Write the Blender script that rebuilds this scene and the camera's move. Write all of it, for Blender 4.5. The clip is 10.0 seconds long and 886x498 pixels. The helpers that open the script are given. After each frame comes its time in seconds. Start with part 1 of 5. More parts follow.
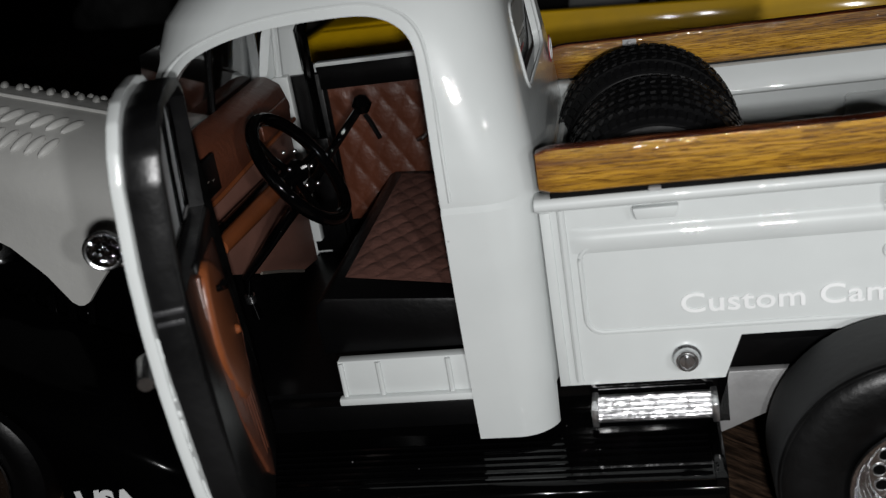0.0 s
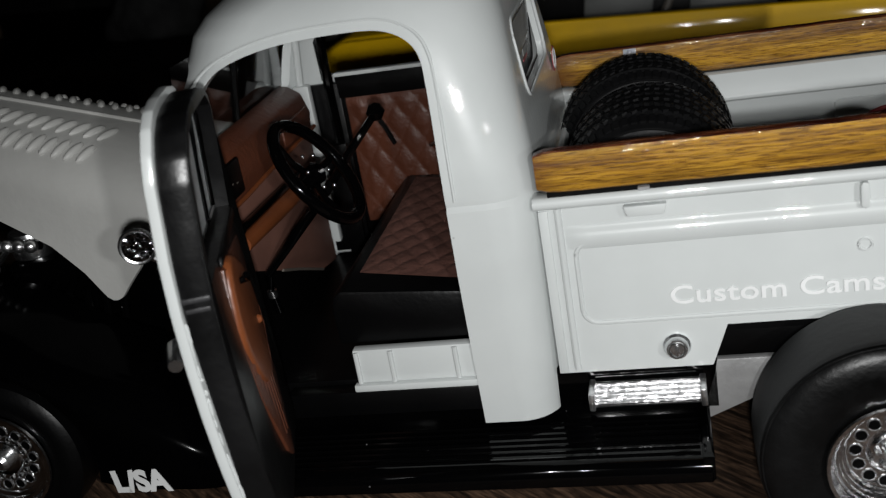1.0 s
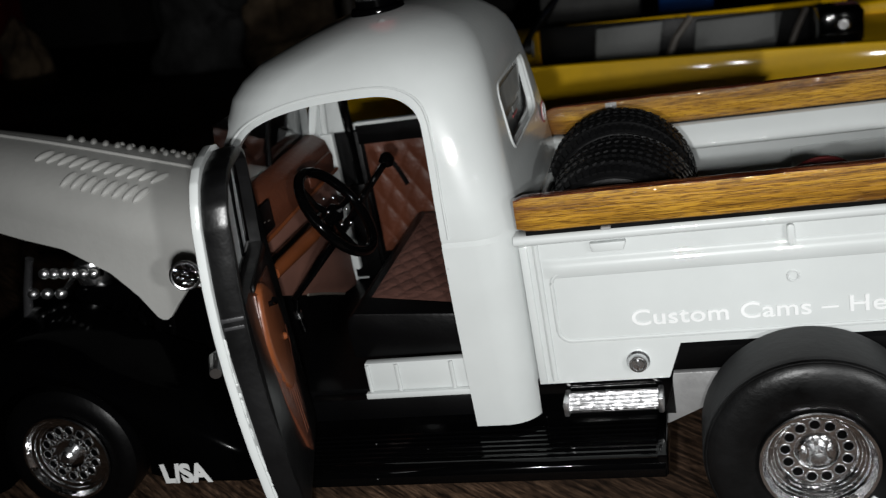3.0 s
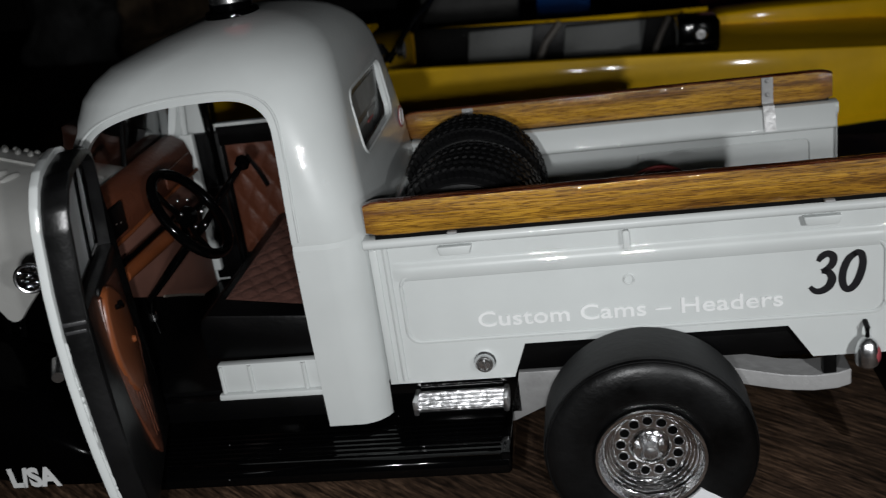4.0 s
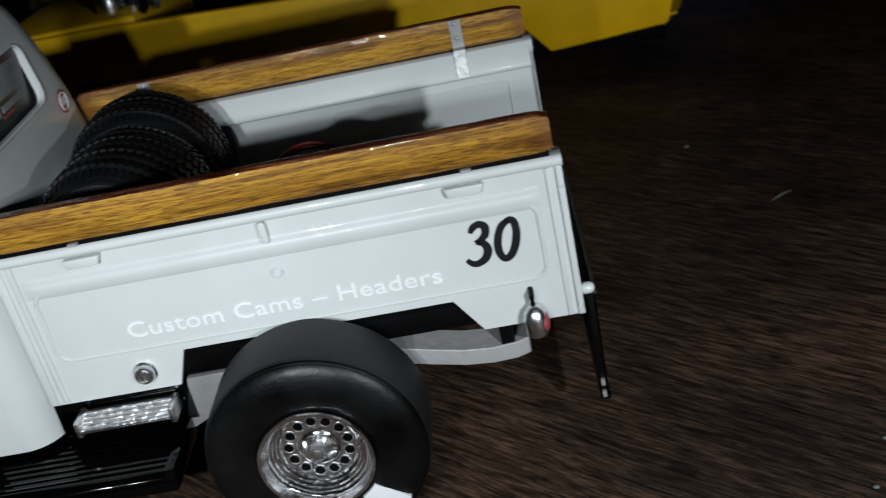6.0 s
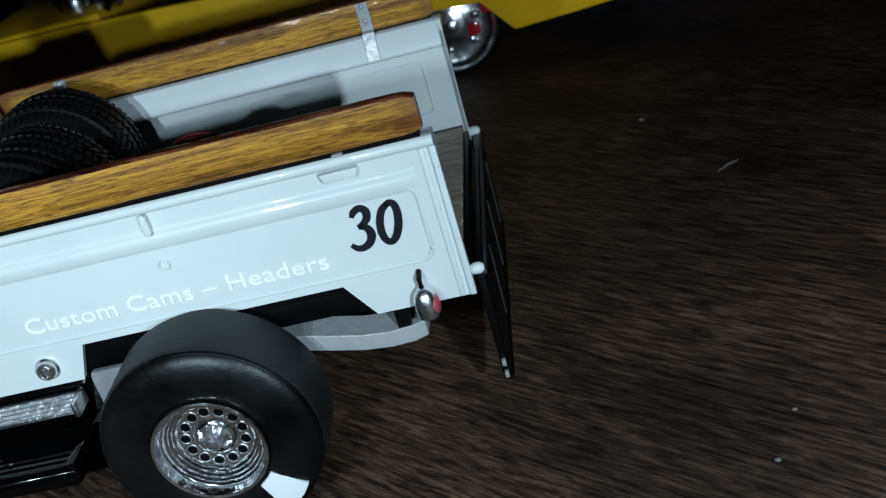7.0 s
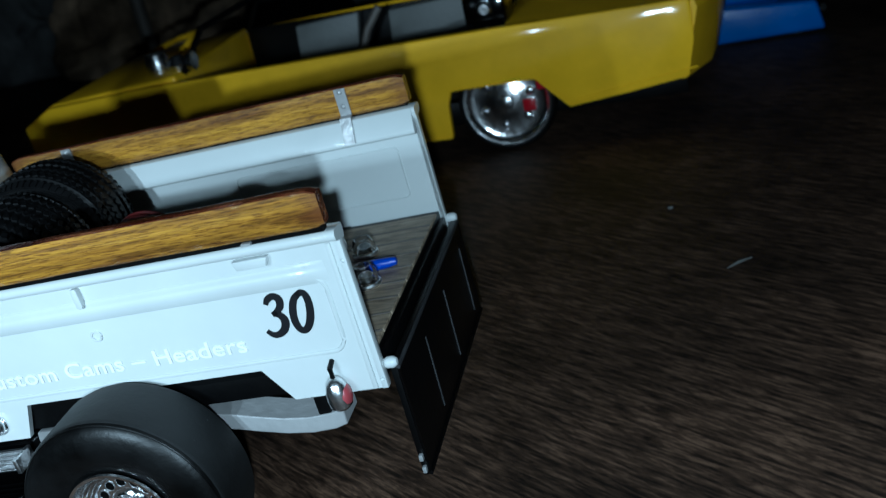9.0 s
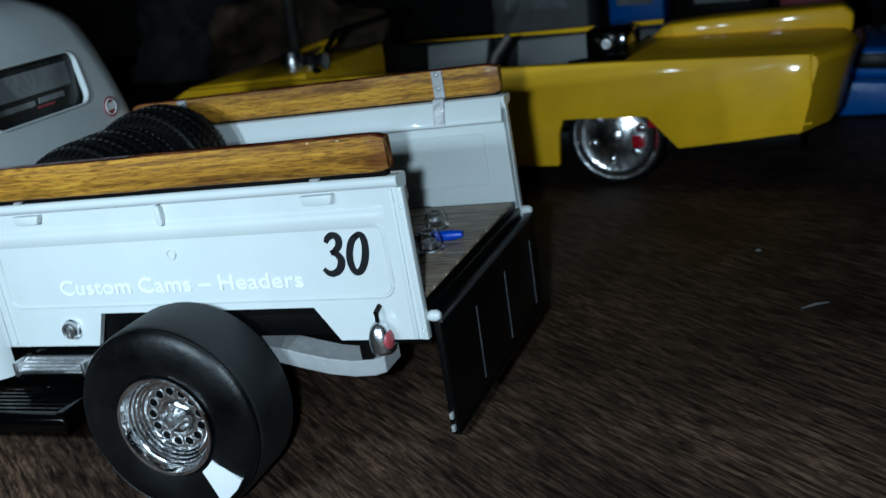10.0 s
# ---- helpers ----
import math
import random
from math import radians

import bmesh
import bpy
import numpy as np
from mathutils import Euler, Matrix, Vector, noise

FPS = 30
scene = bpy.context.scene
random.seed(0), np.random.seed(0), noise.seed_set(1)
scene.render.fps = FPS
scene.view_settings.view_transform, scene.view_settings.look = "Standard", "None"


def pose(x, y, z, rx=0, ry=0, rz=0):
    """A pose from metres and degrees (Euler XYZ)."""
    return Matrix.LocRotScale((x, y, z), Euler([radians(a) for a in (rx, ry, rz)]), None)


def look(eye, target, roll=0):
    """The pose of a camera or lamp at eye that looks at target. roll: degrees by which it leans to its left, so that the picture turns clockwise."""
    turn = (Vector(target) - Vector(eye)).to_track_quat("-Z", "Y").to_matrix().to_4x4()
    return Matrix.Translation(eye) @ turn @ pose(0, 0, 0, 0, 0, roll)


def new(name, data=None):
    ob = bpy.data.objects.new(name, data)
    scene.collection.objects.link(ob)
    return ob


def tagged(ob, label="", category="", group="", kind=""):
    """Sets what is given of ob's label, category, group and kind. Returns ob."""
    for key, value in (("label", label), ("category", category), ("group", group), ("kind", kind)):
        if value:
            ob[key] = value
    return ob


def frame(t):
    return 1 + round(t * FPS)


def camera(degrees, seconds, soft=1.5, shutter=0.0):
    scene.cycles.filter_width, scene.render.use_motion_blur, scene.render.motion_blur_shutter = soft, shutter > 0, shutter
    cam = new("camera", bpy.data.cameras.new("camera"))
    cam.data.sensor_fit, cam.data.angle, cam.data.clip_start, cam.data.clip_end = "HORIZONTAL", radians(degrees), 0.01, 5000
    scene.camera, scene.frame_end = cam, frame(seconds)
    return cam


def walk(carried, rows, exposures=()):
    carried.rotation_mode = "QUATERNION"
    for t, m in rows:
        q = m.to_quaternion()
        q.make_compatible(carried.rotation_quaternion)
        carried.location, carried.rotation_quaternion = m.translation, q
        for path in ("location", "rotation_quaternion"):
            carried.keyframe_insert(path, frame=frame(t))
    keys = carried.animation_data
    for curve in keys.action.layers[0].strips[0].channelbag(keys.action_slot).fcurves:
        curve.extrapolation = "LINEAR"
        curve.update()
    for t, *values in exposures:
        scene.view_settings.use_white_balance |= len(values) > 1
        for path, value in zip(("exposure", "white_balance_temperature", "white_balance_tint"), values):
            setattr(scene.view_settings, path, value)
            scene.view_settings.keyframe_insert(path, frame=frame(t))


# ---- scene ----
# all sizes below are in centimetres of the scale model; CM turns them into metres
CM = 0.01
# the truck stands nose down on its big rear tyres: TRUCK is its own frame, x to the tail, y to the far side
TRUCK = pose(0, 0, -0.26 * CM, 1.1, -3.43, 0)
cam = camera(45.2, 10.0, soft=1.2, shutter=0.3)
cam.data.dof.use_dof = True  # a little softness behind the truck
cam.data.dof.focus_distance, cam.data.dof.aperture_fstop = 0.15, 50
PATH = [
    (0, (1.293, -11.286, 8.978), (0.898, -9.478, 8.219), -9.49),
    (0.5, (1.573, -11.617, 8.961), (1.144, -9.813, 8.21), -9.74),
    (1, (1.735, -12.186, 9.176), (1.291, -10.38, 8.438), -10.17),
    (1.5, (1.854, -12.517, 9.305), (1.368, -10.708, 8.604), -10.76),
    (2, (1.891, -13.011, 9.35), (1.378, -11.203, 8.667), -10.77),
    (2.2, (2.107, -13.286, 9.469), (1.571, -11.484, 8.788), -10.99),
    (3.3, (3.013, -14.416, 10.175), (2.549, -12.599, 9.48), -10.03),
    (3.5, (3.074, -14.314, 10.096), (2.662, -12.486, 9.397), -9.24),
    (4, (3.551, -14.461, 10.233), (3.242, -12.624, 9.506), -8.22),
    (4.5, (4.289, -14.352, 10.418), (3.995, -12.525, 9.66), -9.39),
    (5, (5.133, -13.829, 10.512), (4.856, -12.012, 9.726), -10.78),
    (5.5, (6.29, -13.396, 10.577), (6.002, -11.606, 9.731), -12.08),
    (6, (7.366, -12.593, 10.193), (7.182, -10.823, 9.279), -13.05),
    (6.2, (7.728, -12.557, 10.166), (7.561, -10.793, 9.24), -13.91),
    (7.3, (10.187, -12.442, 9.514), (9.82, -10.699, 8.605), -18.54),
    (7.5, (10.656, -12.409, 9.503), (10.228, -10.677, 8.598), -19.54),
    (8, (11.492, -12.058, 9.086), (11.036, -10.341, 8.168), -19.65),
    (8.5, (12.072, -11.826, 9.32), (11.572, -10.102, 8.437), -18.92),
    (9, (12.718, -11.942, 9.344), (12.178, -10.173, 8.584), -16.43),
    (9.5, (13.317, -12.502, 8.817), (12.671, -10.722, 8.171), -13.98),
    (10, (13.678, -12.776, 8.031), (12.929, -11.021, 7.432), -10.08),
]
walk(cam, [(t, TRUCK @ look(Vector(eye) * CM, Vector(aim) * CM, roll)) for t, eye, aim, roll in PATH],
     exposures=[(0, -1.0, 6500, 10), (0.5, -0.96, 6500, 9), (1, -0.96, 6500, 9), (1.5, -0.74, 6500, 8), (2, -0.66, 6500, 8), (3.5, -0.88, 6500, 9), (4, -1.18, 6400, 9), (4.5, -1.25, 6400, 10), (5, -1.2, 6400, 10), (5.5, -1.08, 6200, 8), (6, -0.78, 6000, 5),
                (7.5, -0.62, 4780, -10), (8.0, -0.54, 4700, -11), (8.5, -0.57, 4600, -13), (9.2, -0.46, 4780, -9), (10, -0.54, 5020, -6)])

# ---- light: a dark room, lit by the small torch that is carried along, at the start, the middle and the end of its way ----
world = bpy.data.worlds.new("night_room")
scene.world = world
world.use_nodes = True
world.node_tree.nodes["Background"].inputs[0].default_value = (0.55, 0.62, 0.75, 1)
world.node_tree.nodes["Background"].inputs[1].default_value = 0.0003


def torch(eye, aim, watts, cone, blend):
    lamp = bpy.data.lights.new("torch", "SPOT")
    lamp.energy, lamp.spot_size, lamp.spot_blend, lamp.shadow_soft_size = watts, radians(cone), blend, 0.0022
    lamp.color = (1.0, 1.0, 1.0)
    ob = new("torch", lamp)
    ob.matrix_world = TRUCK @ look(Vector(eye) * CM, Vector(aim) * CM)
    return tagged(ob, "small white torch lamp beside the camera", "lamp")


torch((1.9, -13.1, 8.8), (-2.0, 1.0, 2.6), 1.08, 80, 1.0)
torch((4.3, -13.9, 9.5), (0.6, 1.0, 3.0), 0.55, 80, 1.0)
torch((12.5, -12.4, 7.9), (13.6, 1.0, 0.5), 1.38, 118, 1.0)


# ---- materials ----
def nodes_of(name):
    mat = bpy.data.materials.new(name)
    mat.use_nodes = True
    nt = mat.node_tree
    return mat, nt, nt.nodes["Principled BSDF"]


def add(nt, kind, **values):
    n = nt.nodes.new(kind)
    for k, v in values.items():
        if k in n.inputs:
            n.inputs[k].default_value = v
    return n


def coords(nt, scale, turn=0.0):
    c = nt.nodes.new("ShaderNodeTexCoord")
    m = nt.nodes.new("ShaderNodeMapping")
    m.inputs["Scale"].default_value = scale
    if turn:
        r = nt.nodes.new("ShaderNodeMapping")
        r.inputs["Rotation"].default_value = (0, 0, radians(turn))
        nt.links.new(c.outputs["Object"], r.inputs["Vector"])
        nt.links.new(r.outputs["Vector"], m.inputs["Vector"])
    else:
        nt.links.new(c.outputs["Object"], m.inputs["Vector"])
    return m.outputs["Vector"]


def ramp(nt, src, stops):
    r = nt.nodes.new("ShaderNodeValToRGB")
    while len(r.color_ramp.elements) < len(stops):
        r.color_ramp.elements.new(0.5)
    for e, (p, c) in zip(r.color_ramp.elements, stops):
        e.position, e.color = p, (*c, 1)
    nt.links.new(src, r.inputs["Fac"])
    return r.outputs["Color"]


def bump(nt, bsdf, src, strength, dist):
    b = nt.nodes.new("ShaderNodeBump")
    b.inputs["Strength"].default_value, b.inputs["Distance"].default_value = strength, dist * CM
    nt.links.new(src, b.inputs["Height"])
    nt.links.new(b.outputs["Normal"], bsdf.inputs["Normal"])
    return b


def paint(name, col, rough=0.25, metal=0.0, coat=0.0, vary=0.06, grain=0.02, fine=900, wear=0.12, spec=0.5, specks=0.0, dust=0.0):
    """Paint or plastic: two scales of colour change, uneven gloss, fine relief."""
    mat, nt, b = nodes_of(name)
    big = add(nt, "ShaderNodeTexNoise", Scale=70.0, Detail=5.0, Roughness=0.6)
    nt.links.new(coords(nt, (1, 1, 1)), big.inputs["Vector"])
    lo, hi = [max(0, c * (1 - vary * 2)) for c in col], [min(1, c * (1 + vary)) for c in col]
    nt.links.new(ramp(nt, big.outputs["Fac"], [(0.3, lo), (0.7, hi)]), b.inputs["Base Color"])
    small = add(nt, "ShaderNodeTexNoise", Scale=float(fine), Detail=4.0, Roughness=0.55)
    nt.links.new(coords(nt, (1, 1, 1)), small.inputs["Vector"])
    mr = add(nt, "ShaderNodeMapRange")
    nt.links.new(big.outputs["Fac"], mr.inputs["Value"])
    mr.inputs["To Min"].default_value, mr.inputs["To Max"].default_value = max(0.02, rough - wear * 0.5), rough + wear
    nt.links.new(mr.outputs["Result"], b.inputs["Roughness"])
    b.inputs["Metallic"].default_value = metal
    b.inputs["Coat Weight"].default_value = coat
    b.inputs["Specular IOR Level"].default_value = spec
    b.inputs["Coat Roughness"].default_value = 0.03
    if specks:
        cell = add(nt, "ShaderNodeTexVoronoi", Scale=420.0)
        nt.links.new(coords(nt, (1, 1, 1)), cell.inputs["Vector"])
        rare = nt.nodes.new("ShaderNodeMath")
        rare.operation = "MULTIPLY_ADD"
        rare.inputs[1].default_value = -1.4
        nt.links.new(big.outputs["Fac"], rare.inputs[0])
        nt.links.new(cell.outputs["Distance"], rare.inputs[2])
        mr2 = add(nt, "ShaderNodeMapRange")
        mr2.inputs["From Min"].default_value, mr2.inputs["From Max"].default_value = -0.86, -0.82
        nt.links.new(rare.outputs[0], mr2.inputs["Value"])
        dirt = nt.nodes.new("ShaderNodeMix")
        dirt.data_type = "RGBA"
        dirt.inputs[6].default_value = (*[c * (1 - specks) for c in col], 1)
        nt.links.new(mr2.outputs[0], dirt.inputs[0])
        nt.links.new(b.inputs["Base Color"].links[0].from_socket, dirt.inputs[7])
        nt.links.new(dirt.outputs[2], b.inputs["Base Color"])
    if dust:
        mote = add(nt, "ShaderNodeTexVoronoi", Scale=560.0, Randomness=1.0)
        nt.links.new(coords(nt, (1, 1, 1)), mote.inputs["Vector"])
        near = add(nt, "ShaderNodeMapRange")
        near.inputs["From Min"].default_value, near.inputs["From Max"].default_value = 0.085, 0.05
        nt.links.new(mote.outputs["Distance"], near.inputs["Value"])
        tint = add(nt, "ShaderNodeSeparateColor")
        nt.links.new(mote.outputs["Color"], tint.inputs[0])
        some = nt.nodes.new("ShaderNodeMath")
        some.operation = "GREATER_THAN"
        some.inputs[1].default_value = 0.86
        nt.links.new(tint.outputs[0], some.inputs[0])
        both = nt.nodes.new("ShaderNodeMath")
        both.operation = "MULTIPLY"
        nt.links.new(near.outputs[0], both.inputs[0])
        nt.links.new(some.outputs[0], both.inputs[1])
        lint = nt.nodes.new("ShaderNodeMix")
        lint.data_type = "RGBA"
        lint.inputs[7].default_value = (dust, dust, dust, 1)
        nt.links.new(both.outputs[0], lint.inputs[0])
        nt.links.new(b.inputs["Base Color"].links[0].from_socket, lint.inputs[6])
        nt.links.new(lint.outputs[2], b.inputs["Base Color"])
    if grain:
        bump(nt, b, small.outputs["Fac"], 0.5, grain)
    return mat


def chrome(name, col=(0.88, 0.89, 0.9), rough=0.27, wave=0.02, size=700.0):
    mat, nt, b = nodes_of(name)
    n = add(nt, "ShaderNodeTexNoise", Scale=size, Detail=3.0)
    nt.links.new(coords(nt, (1, 1, 1)), n.inputs["Vector"])
    nt.links.new(ramp(nt, n.outputs["Fac"], [(0.35, [c * 0.75 for c in col]), (0.65, col)]), b.inputs["Base Color"])
    b.inputs["Metallic"].default_value, b.inputs["Roughness"].default_value = 1.0, rough
    bump(nt, b, n.outputs["Fac"], 0.5, wave)
    return mat


def wood(name, dark, mid, light, scale, rough, along=(1, 0.1, 0.16), relief=0.012, streak=0.5, turn=0.0, fleck=0.75, spread=0.14):
    """Wood with long streaks along x, and pores."""
    mat, nt, b = nodes_of(name)
    v = coords(nt, tuple(a * scale for a in along), turn)
    warp = add(nt, "ShaderNodeTexNoise", Scale=1.2, Detail=3.0)
    nt.links.new(v, warp.inputs["Vector"])
    mixv = nt.nodes.new("ShaderNodeVectorMath")
    mixv.operation = "MULTIPLY_ADD"
    mixv.inputs[1].default_value = (0.0, streak, streak)
    nt.links.new(warp.outputs["Color"], mixv.inputs[0])
    nt.links.new(v, mixv.inputs[2])
    n = add(nt, "ShaderNodeTexNoise", Scale=2.4, Detail=9.0, Roughness=0.66)
    nt.links.new(mixv.outputs[0], n.inputs["Vector"])
    fine = add(nt, "ShaderNodeTexNoise", Scale=9.0, Detail=6.0, Roughness=0.7)
    nt.links.new(mixv.outputs[0], fine.inputs["Vector"])
    col = ramp(nt, n.outputs["Fac"], [(0.5 - spread, dark), (0.5, mid), (0.5 + spread, light)])
    mul = nt.nodes.new("ShaderNodeMix")
    mul.data_type, mul.blend_type = "RGBA", "MULTIPLY"
    mul.inputs[0].default_value = fleck
    nt.links.new(col, mul.inputs[6])
    nt.links.new(ramp(nt, fine.outputs["Fac"], [(0.36, (0.28, 0.25, 0.22)), (0.56, (1, 1, 1))]), mul.inputs[7])
    nt.links.new(mul.outputs[2], b.inputs["Base Color"])
    b.inputs["Roughness"].default_value = rough
    bump(nt, b, fine.outputs["Fac"], 0.6, relief)
    return mat


def glass(name, col, rough=0.03):
    mat, nt, b = nodes_of(name)
    b.inputs["Base Color"].default_value = (*col, 1)
    b.inputs["Transmission Weight"].default_value = 1.0
    b.inputs["Roughness"].default_value = rough
    b.inputs["IOR"].default_value = 1.45
    return mat


WHITE = paint("grey_white_enamel", (0.56, 0.585, 0.58), 0.34, coat=0.9, vary=0.025, grain=0.006, fine=300, wear=0.08, spec=0.25, specks=0.55)
nt = WHITE.node_tree  # slight orange peel in the lacquer
peel = add(nt, "ShaderNodeTexNoise", Scale=1100.0, Detail=3.0)
nt.links.new(coords(nt, (0.5, 1, 1)), peel.inputs["Vector"])
lift = nt.nodes.new("ShaderNodeBump")
lift.inputs["Strength"].default_value, lift.inputs["Distance"].default_value = 0.5, 0.0075 * CM
nt.links.new(peel.outputs["Fac"], lift.inputs["Height"])
nt.links.new(lift.outputs["Normal"], nt.nodes["Principled BSDF"].inputs["Coat Normal"])
HOODP = paint("dull_grey_primer", (0.51, 0.51, 0.49), 0.42, vary=0.04, grain=0.01)
BLACK = paint("gloss_black_plastic", (0.0009, 0.0009, 0.001), 0.07, vary=0.1, grain=0.004, fine=260, spec=0.25, wear=0.06, dust=0.12)
FENDERBLACK = paint("gloss_black_fender", (0.0008, 0.0008, 0.0009), 0.09, vary=0.1, grain=0.003, fine=260, spec=0.1, wear=0.05)
FENDERBLACK.node_tree.nodes["Principled BSDF"].inputs["IOR"].default_value = 1.16
SATIN = paint("satin_black_plastic", (0.0016, 0.0016, 0.0018), 0.34, vary=0.15, grain=0.008, spec=0.2)
BRUSHED = paint("brush_painted_black", (0.0045, 0.0045, 0.0048), 0.3, vary=0.3, grain=0.04, fine=170, spec=0.4, wear=0.2, dust=0.1)
RUBBER = paint("slick_rubber", (0.0032, 0.0033, 0.0035), 0.33, spec=0.28, vary=0.48, grain=0.012, fine=900, wear=0.28)
DUSTY = paint("scrubbed_tread_rubber", (0.0105, 0.0112, 0.012), 0.6, spec=0.4, vary=0.42, grain=0.016, fine=620, wear=0.2, dust=0.07)
# near-black for flat discs: the shade inside the rim holes, put into colour
HOLESHADE = paint("hole_shade_black", (0.0006, 0.0006, 0.0006), 0.6, grain=0, spec=0.05)
TREAD = paint("dull_tyre_rubber", (0.004, 0.004, 0.0044), 0.46, vary=0.4, grain=0.02, fine=500, spec=0.24)
CHROME = chrome("chrome_plate")
RIMCHROME = chrome("plated_wheel_chrome", (0.95, 0.95, 0.96), 0.13, wave=0.09, size=330.0)
STEPCHROME = chrome("bright_step_chrome", (0.96, 0.96, 0.97), 0.32, wave=0.05)
DISHCHROME = chrome("polished_dish_chrome", (0.92, 0.92, 0.93), 0.22, wave=0.06, size=260.0)
STRAP = paint("dull_zinc_strap", (0.44, 0.44, 0.44), 0.35, metal=0.4, vary=0.15, grain=0.03, fine=500)
STEEL = chrome("scuffed_bare_metal", (0.5, 0.5, 0.5), 0.3)
MIRRORMETAL = chrome("crazed_dark_chrome", (0.4, 0.4, 0.41), 0.12, wave=0.12, size=900.0)
SILVER = paint("silver_grey_paint", (0.42, 0.42, 0.42), 0.4, metal=0.35, vary=0.15, grain=0.03, fine=500)
BROWN = paint("brown_vinyl", (0.1, 0.03, 0.0145), 0.4, vary=0.12, grain=0.03)
DULLBROWN = paint("flat_pinkish_brown", (0.16, 0.072, 0.052), 0.6, vary=0.12, grain=0.01)
QUILT = paint("quilted_brown_cloth", (0.135, 0.058, 0.043), 0.7, vary=0.15, grain=0.04)
TAN = paint("orange_brown_armrest", (0.19, 0.054, 0.017), 0.36, vary=0.12, grain=0.008)
RED = paint("red_translucent_lens", (0.42, 0.008, 0.02), 0.12, coat=0.8, grain=0)
REDWIRE = paint("dark_red_wire", (0.09, 0.008, 0.008), 0.4, grain=0)
BLUE = paint("blue_plastic", (0.01, 0.045, 0.42), 0.3)
INK = paint("black_decal_ink", (0.01, 0.01, 0.012), 0.3, grain=0)
LETTER = paint("white_decal_ink", (0.76, 0.77, 0.77), 0.3, grain=0)
TABW = paint("white_tyre_mark", (0.72, 0.73, 0.75), 0.5, grain=0.01)
YELLOW = paint("yellow_enamel", (0.95, 0.56, 0.003), 0.42, vary=0.06, grain=0.003, spec=0.15, coat=0.2)
YELLOW.node_tree.nodes["Principled BSDF"].inputs["Coat Roughness"].default_value = 0.07
LIPGREY = paint("dark_grey_plastic", (0.03, 0.03, 0.032), 0.45, vary=0.3)
RAGGREY = paint("dusty_grey_plastic", (0.12, 0.105, 0.09), 0.5, vary=0.2)
GREYSEAT = paint("pale_grey_vinyl", (0.13, 0.135, 0.13), 0.5, vary=0.1)
BLUECAR = paint("blue_enamel", (0.012, 0.12, 0.5), 0.3, coat=0.3)
BOARD = wood("varnished_golden_oak", (0.14, 0.055, 0.008), (0.44, 0.222, 0.02), (0.56, 0.31, 0.034), 300, 0.42, along=(0.04, 0.8, 0.8), relief=0.03, streak=0.7, fleck=0.6, spread=0.17)
BOARDEDGE = wood("stained_red_brown_edge", (0.03, 0.006, 0.003), (0.10, 0.022, 0.008), (0.30, 0.12, 0.05), 230, 0.2, along=(0.12, 1.0, 1.0), relief=0.08)
nt = BOARD.node_tree  # the ends are worn and stained darker
b = nt.nodes["Principled BSDF"]
grain = b.inputs["Base Color"].links[0].from_socket
pore = add(nt, "ShaderNodeTexNoise", Scale=1.0, Detail=2.0)  # short dark pores
nt.links.new(coords(nt, (430, 7200, 7200)), pore.inputs["Vector"])
dash = nt.nodes.new("ShaderNodeMix")
dash.data_type, dash.blend_type = "RGBA", "MULTIPLY"
dash.inputs[0].default_value = 0.7
nt.links.new(grain, dash.inputs[6])
nt.links.new(ramp(nt, pore.outputs["Fac"], [(0.53, (1, 1, 1)), (0.59, (0.22, 0.14, 0.1))]), dash.inputs[7])
grain = dash.outputs[2]
band = add(nt, "ShaderNodeTexNoise", Scale=1.0, Detail=5.0, Roughness=0.6)  # broad dark figure along the board
nt.links.new(coords(nt, (34, 520, 520)), band.inputs["Vector"])
figure = nt.nodes.new("ShaderNodeMix")
figure.data_type, figure.blend_type = "RGBA", "MULTIPLY"
figure.inputs[0].default_value = 0.42
nt.links.new(grain, figure.inputs[6])
nt.links.new(ramp(nt, band.outputs["Fac"], [(0.5, (1.05, 1.05, 1.05)), (0.66, (0.32, 0.25, 0.2))]), figure.inputs[7])
grain = figure.outputs[2]
sep = nt.nodes.new("ShaderNodeSeparateXYZ")
nt.links.new(nt.nodes["Texture Coordinate"].outputs["Object"], sep.inputs[0])
off = add(nt, "ShaderNodeMath")
off.operation = "SUBTRACT"
off.inputs[1].default_value = 3.9 * CM
nt.links.new(sep.outputs["X"], off.inputs[0])
far = add(nt, "ShaderNodeMath")
far.operation = "ABSOLUTE"
nt.links.new(off.outputs[0], far.inputs[0])
blot = add(nt, "ShaderNodeTexNoise", Scale=260.0, Detail=4.0)
wob = add(nt, "ShaderNodeMath")
wob.operation = "MULTIPLY_ADD"
wob.inputs[1].default_value = 0.9 * CM
nt.links.new(blot.outputs["Fac"], wob.inputs[0])
nt.links.new(far.outputs[0], wob.inputs[2])
rng = add(nt, "ShaderNodeMapRange")
rng.inputs["From Min"].default_value, rng.inputs["From Max"].default_value = 3.95 * CM, 4.5 * CM
nt.links.new(wob.outputs[0], rng.inputs["Value"])
stain = nt.nodes.new("ShaderNodeMix")
stain.data_type = "RGBA"
stain.inputs[7].default_value = (0.12, 0.04, 0.012, 1)
nt.links.new(rng.outputs[0], stain.inputs[0])
nt.links.new(grain, stain.inputs[6])
nt.links.new(stain.outputs[2], b.inputs["Base Color"])
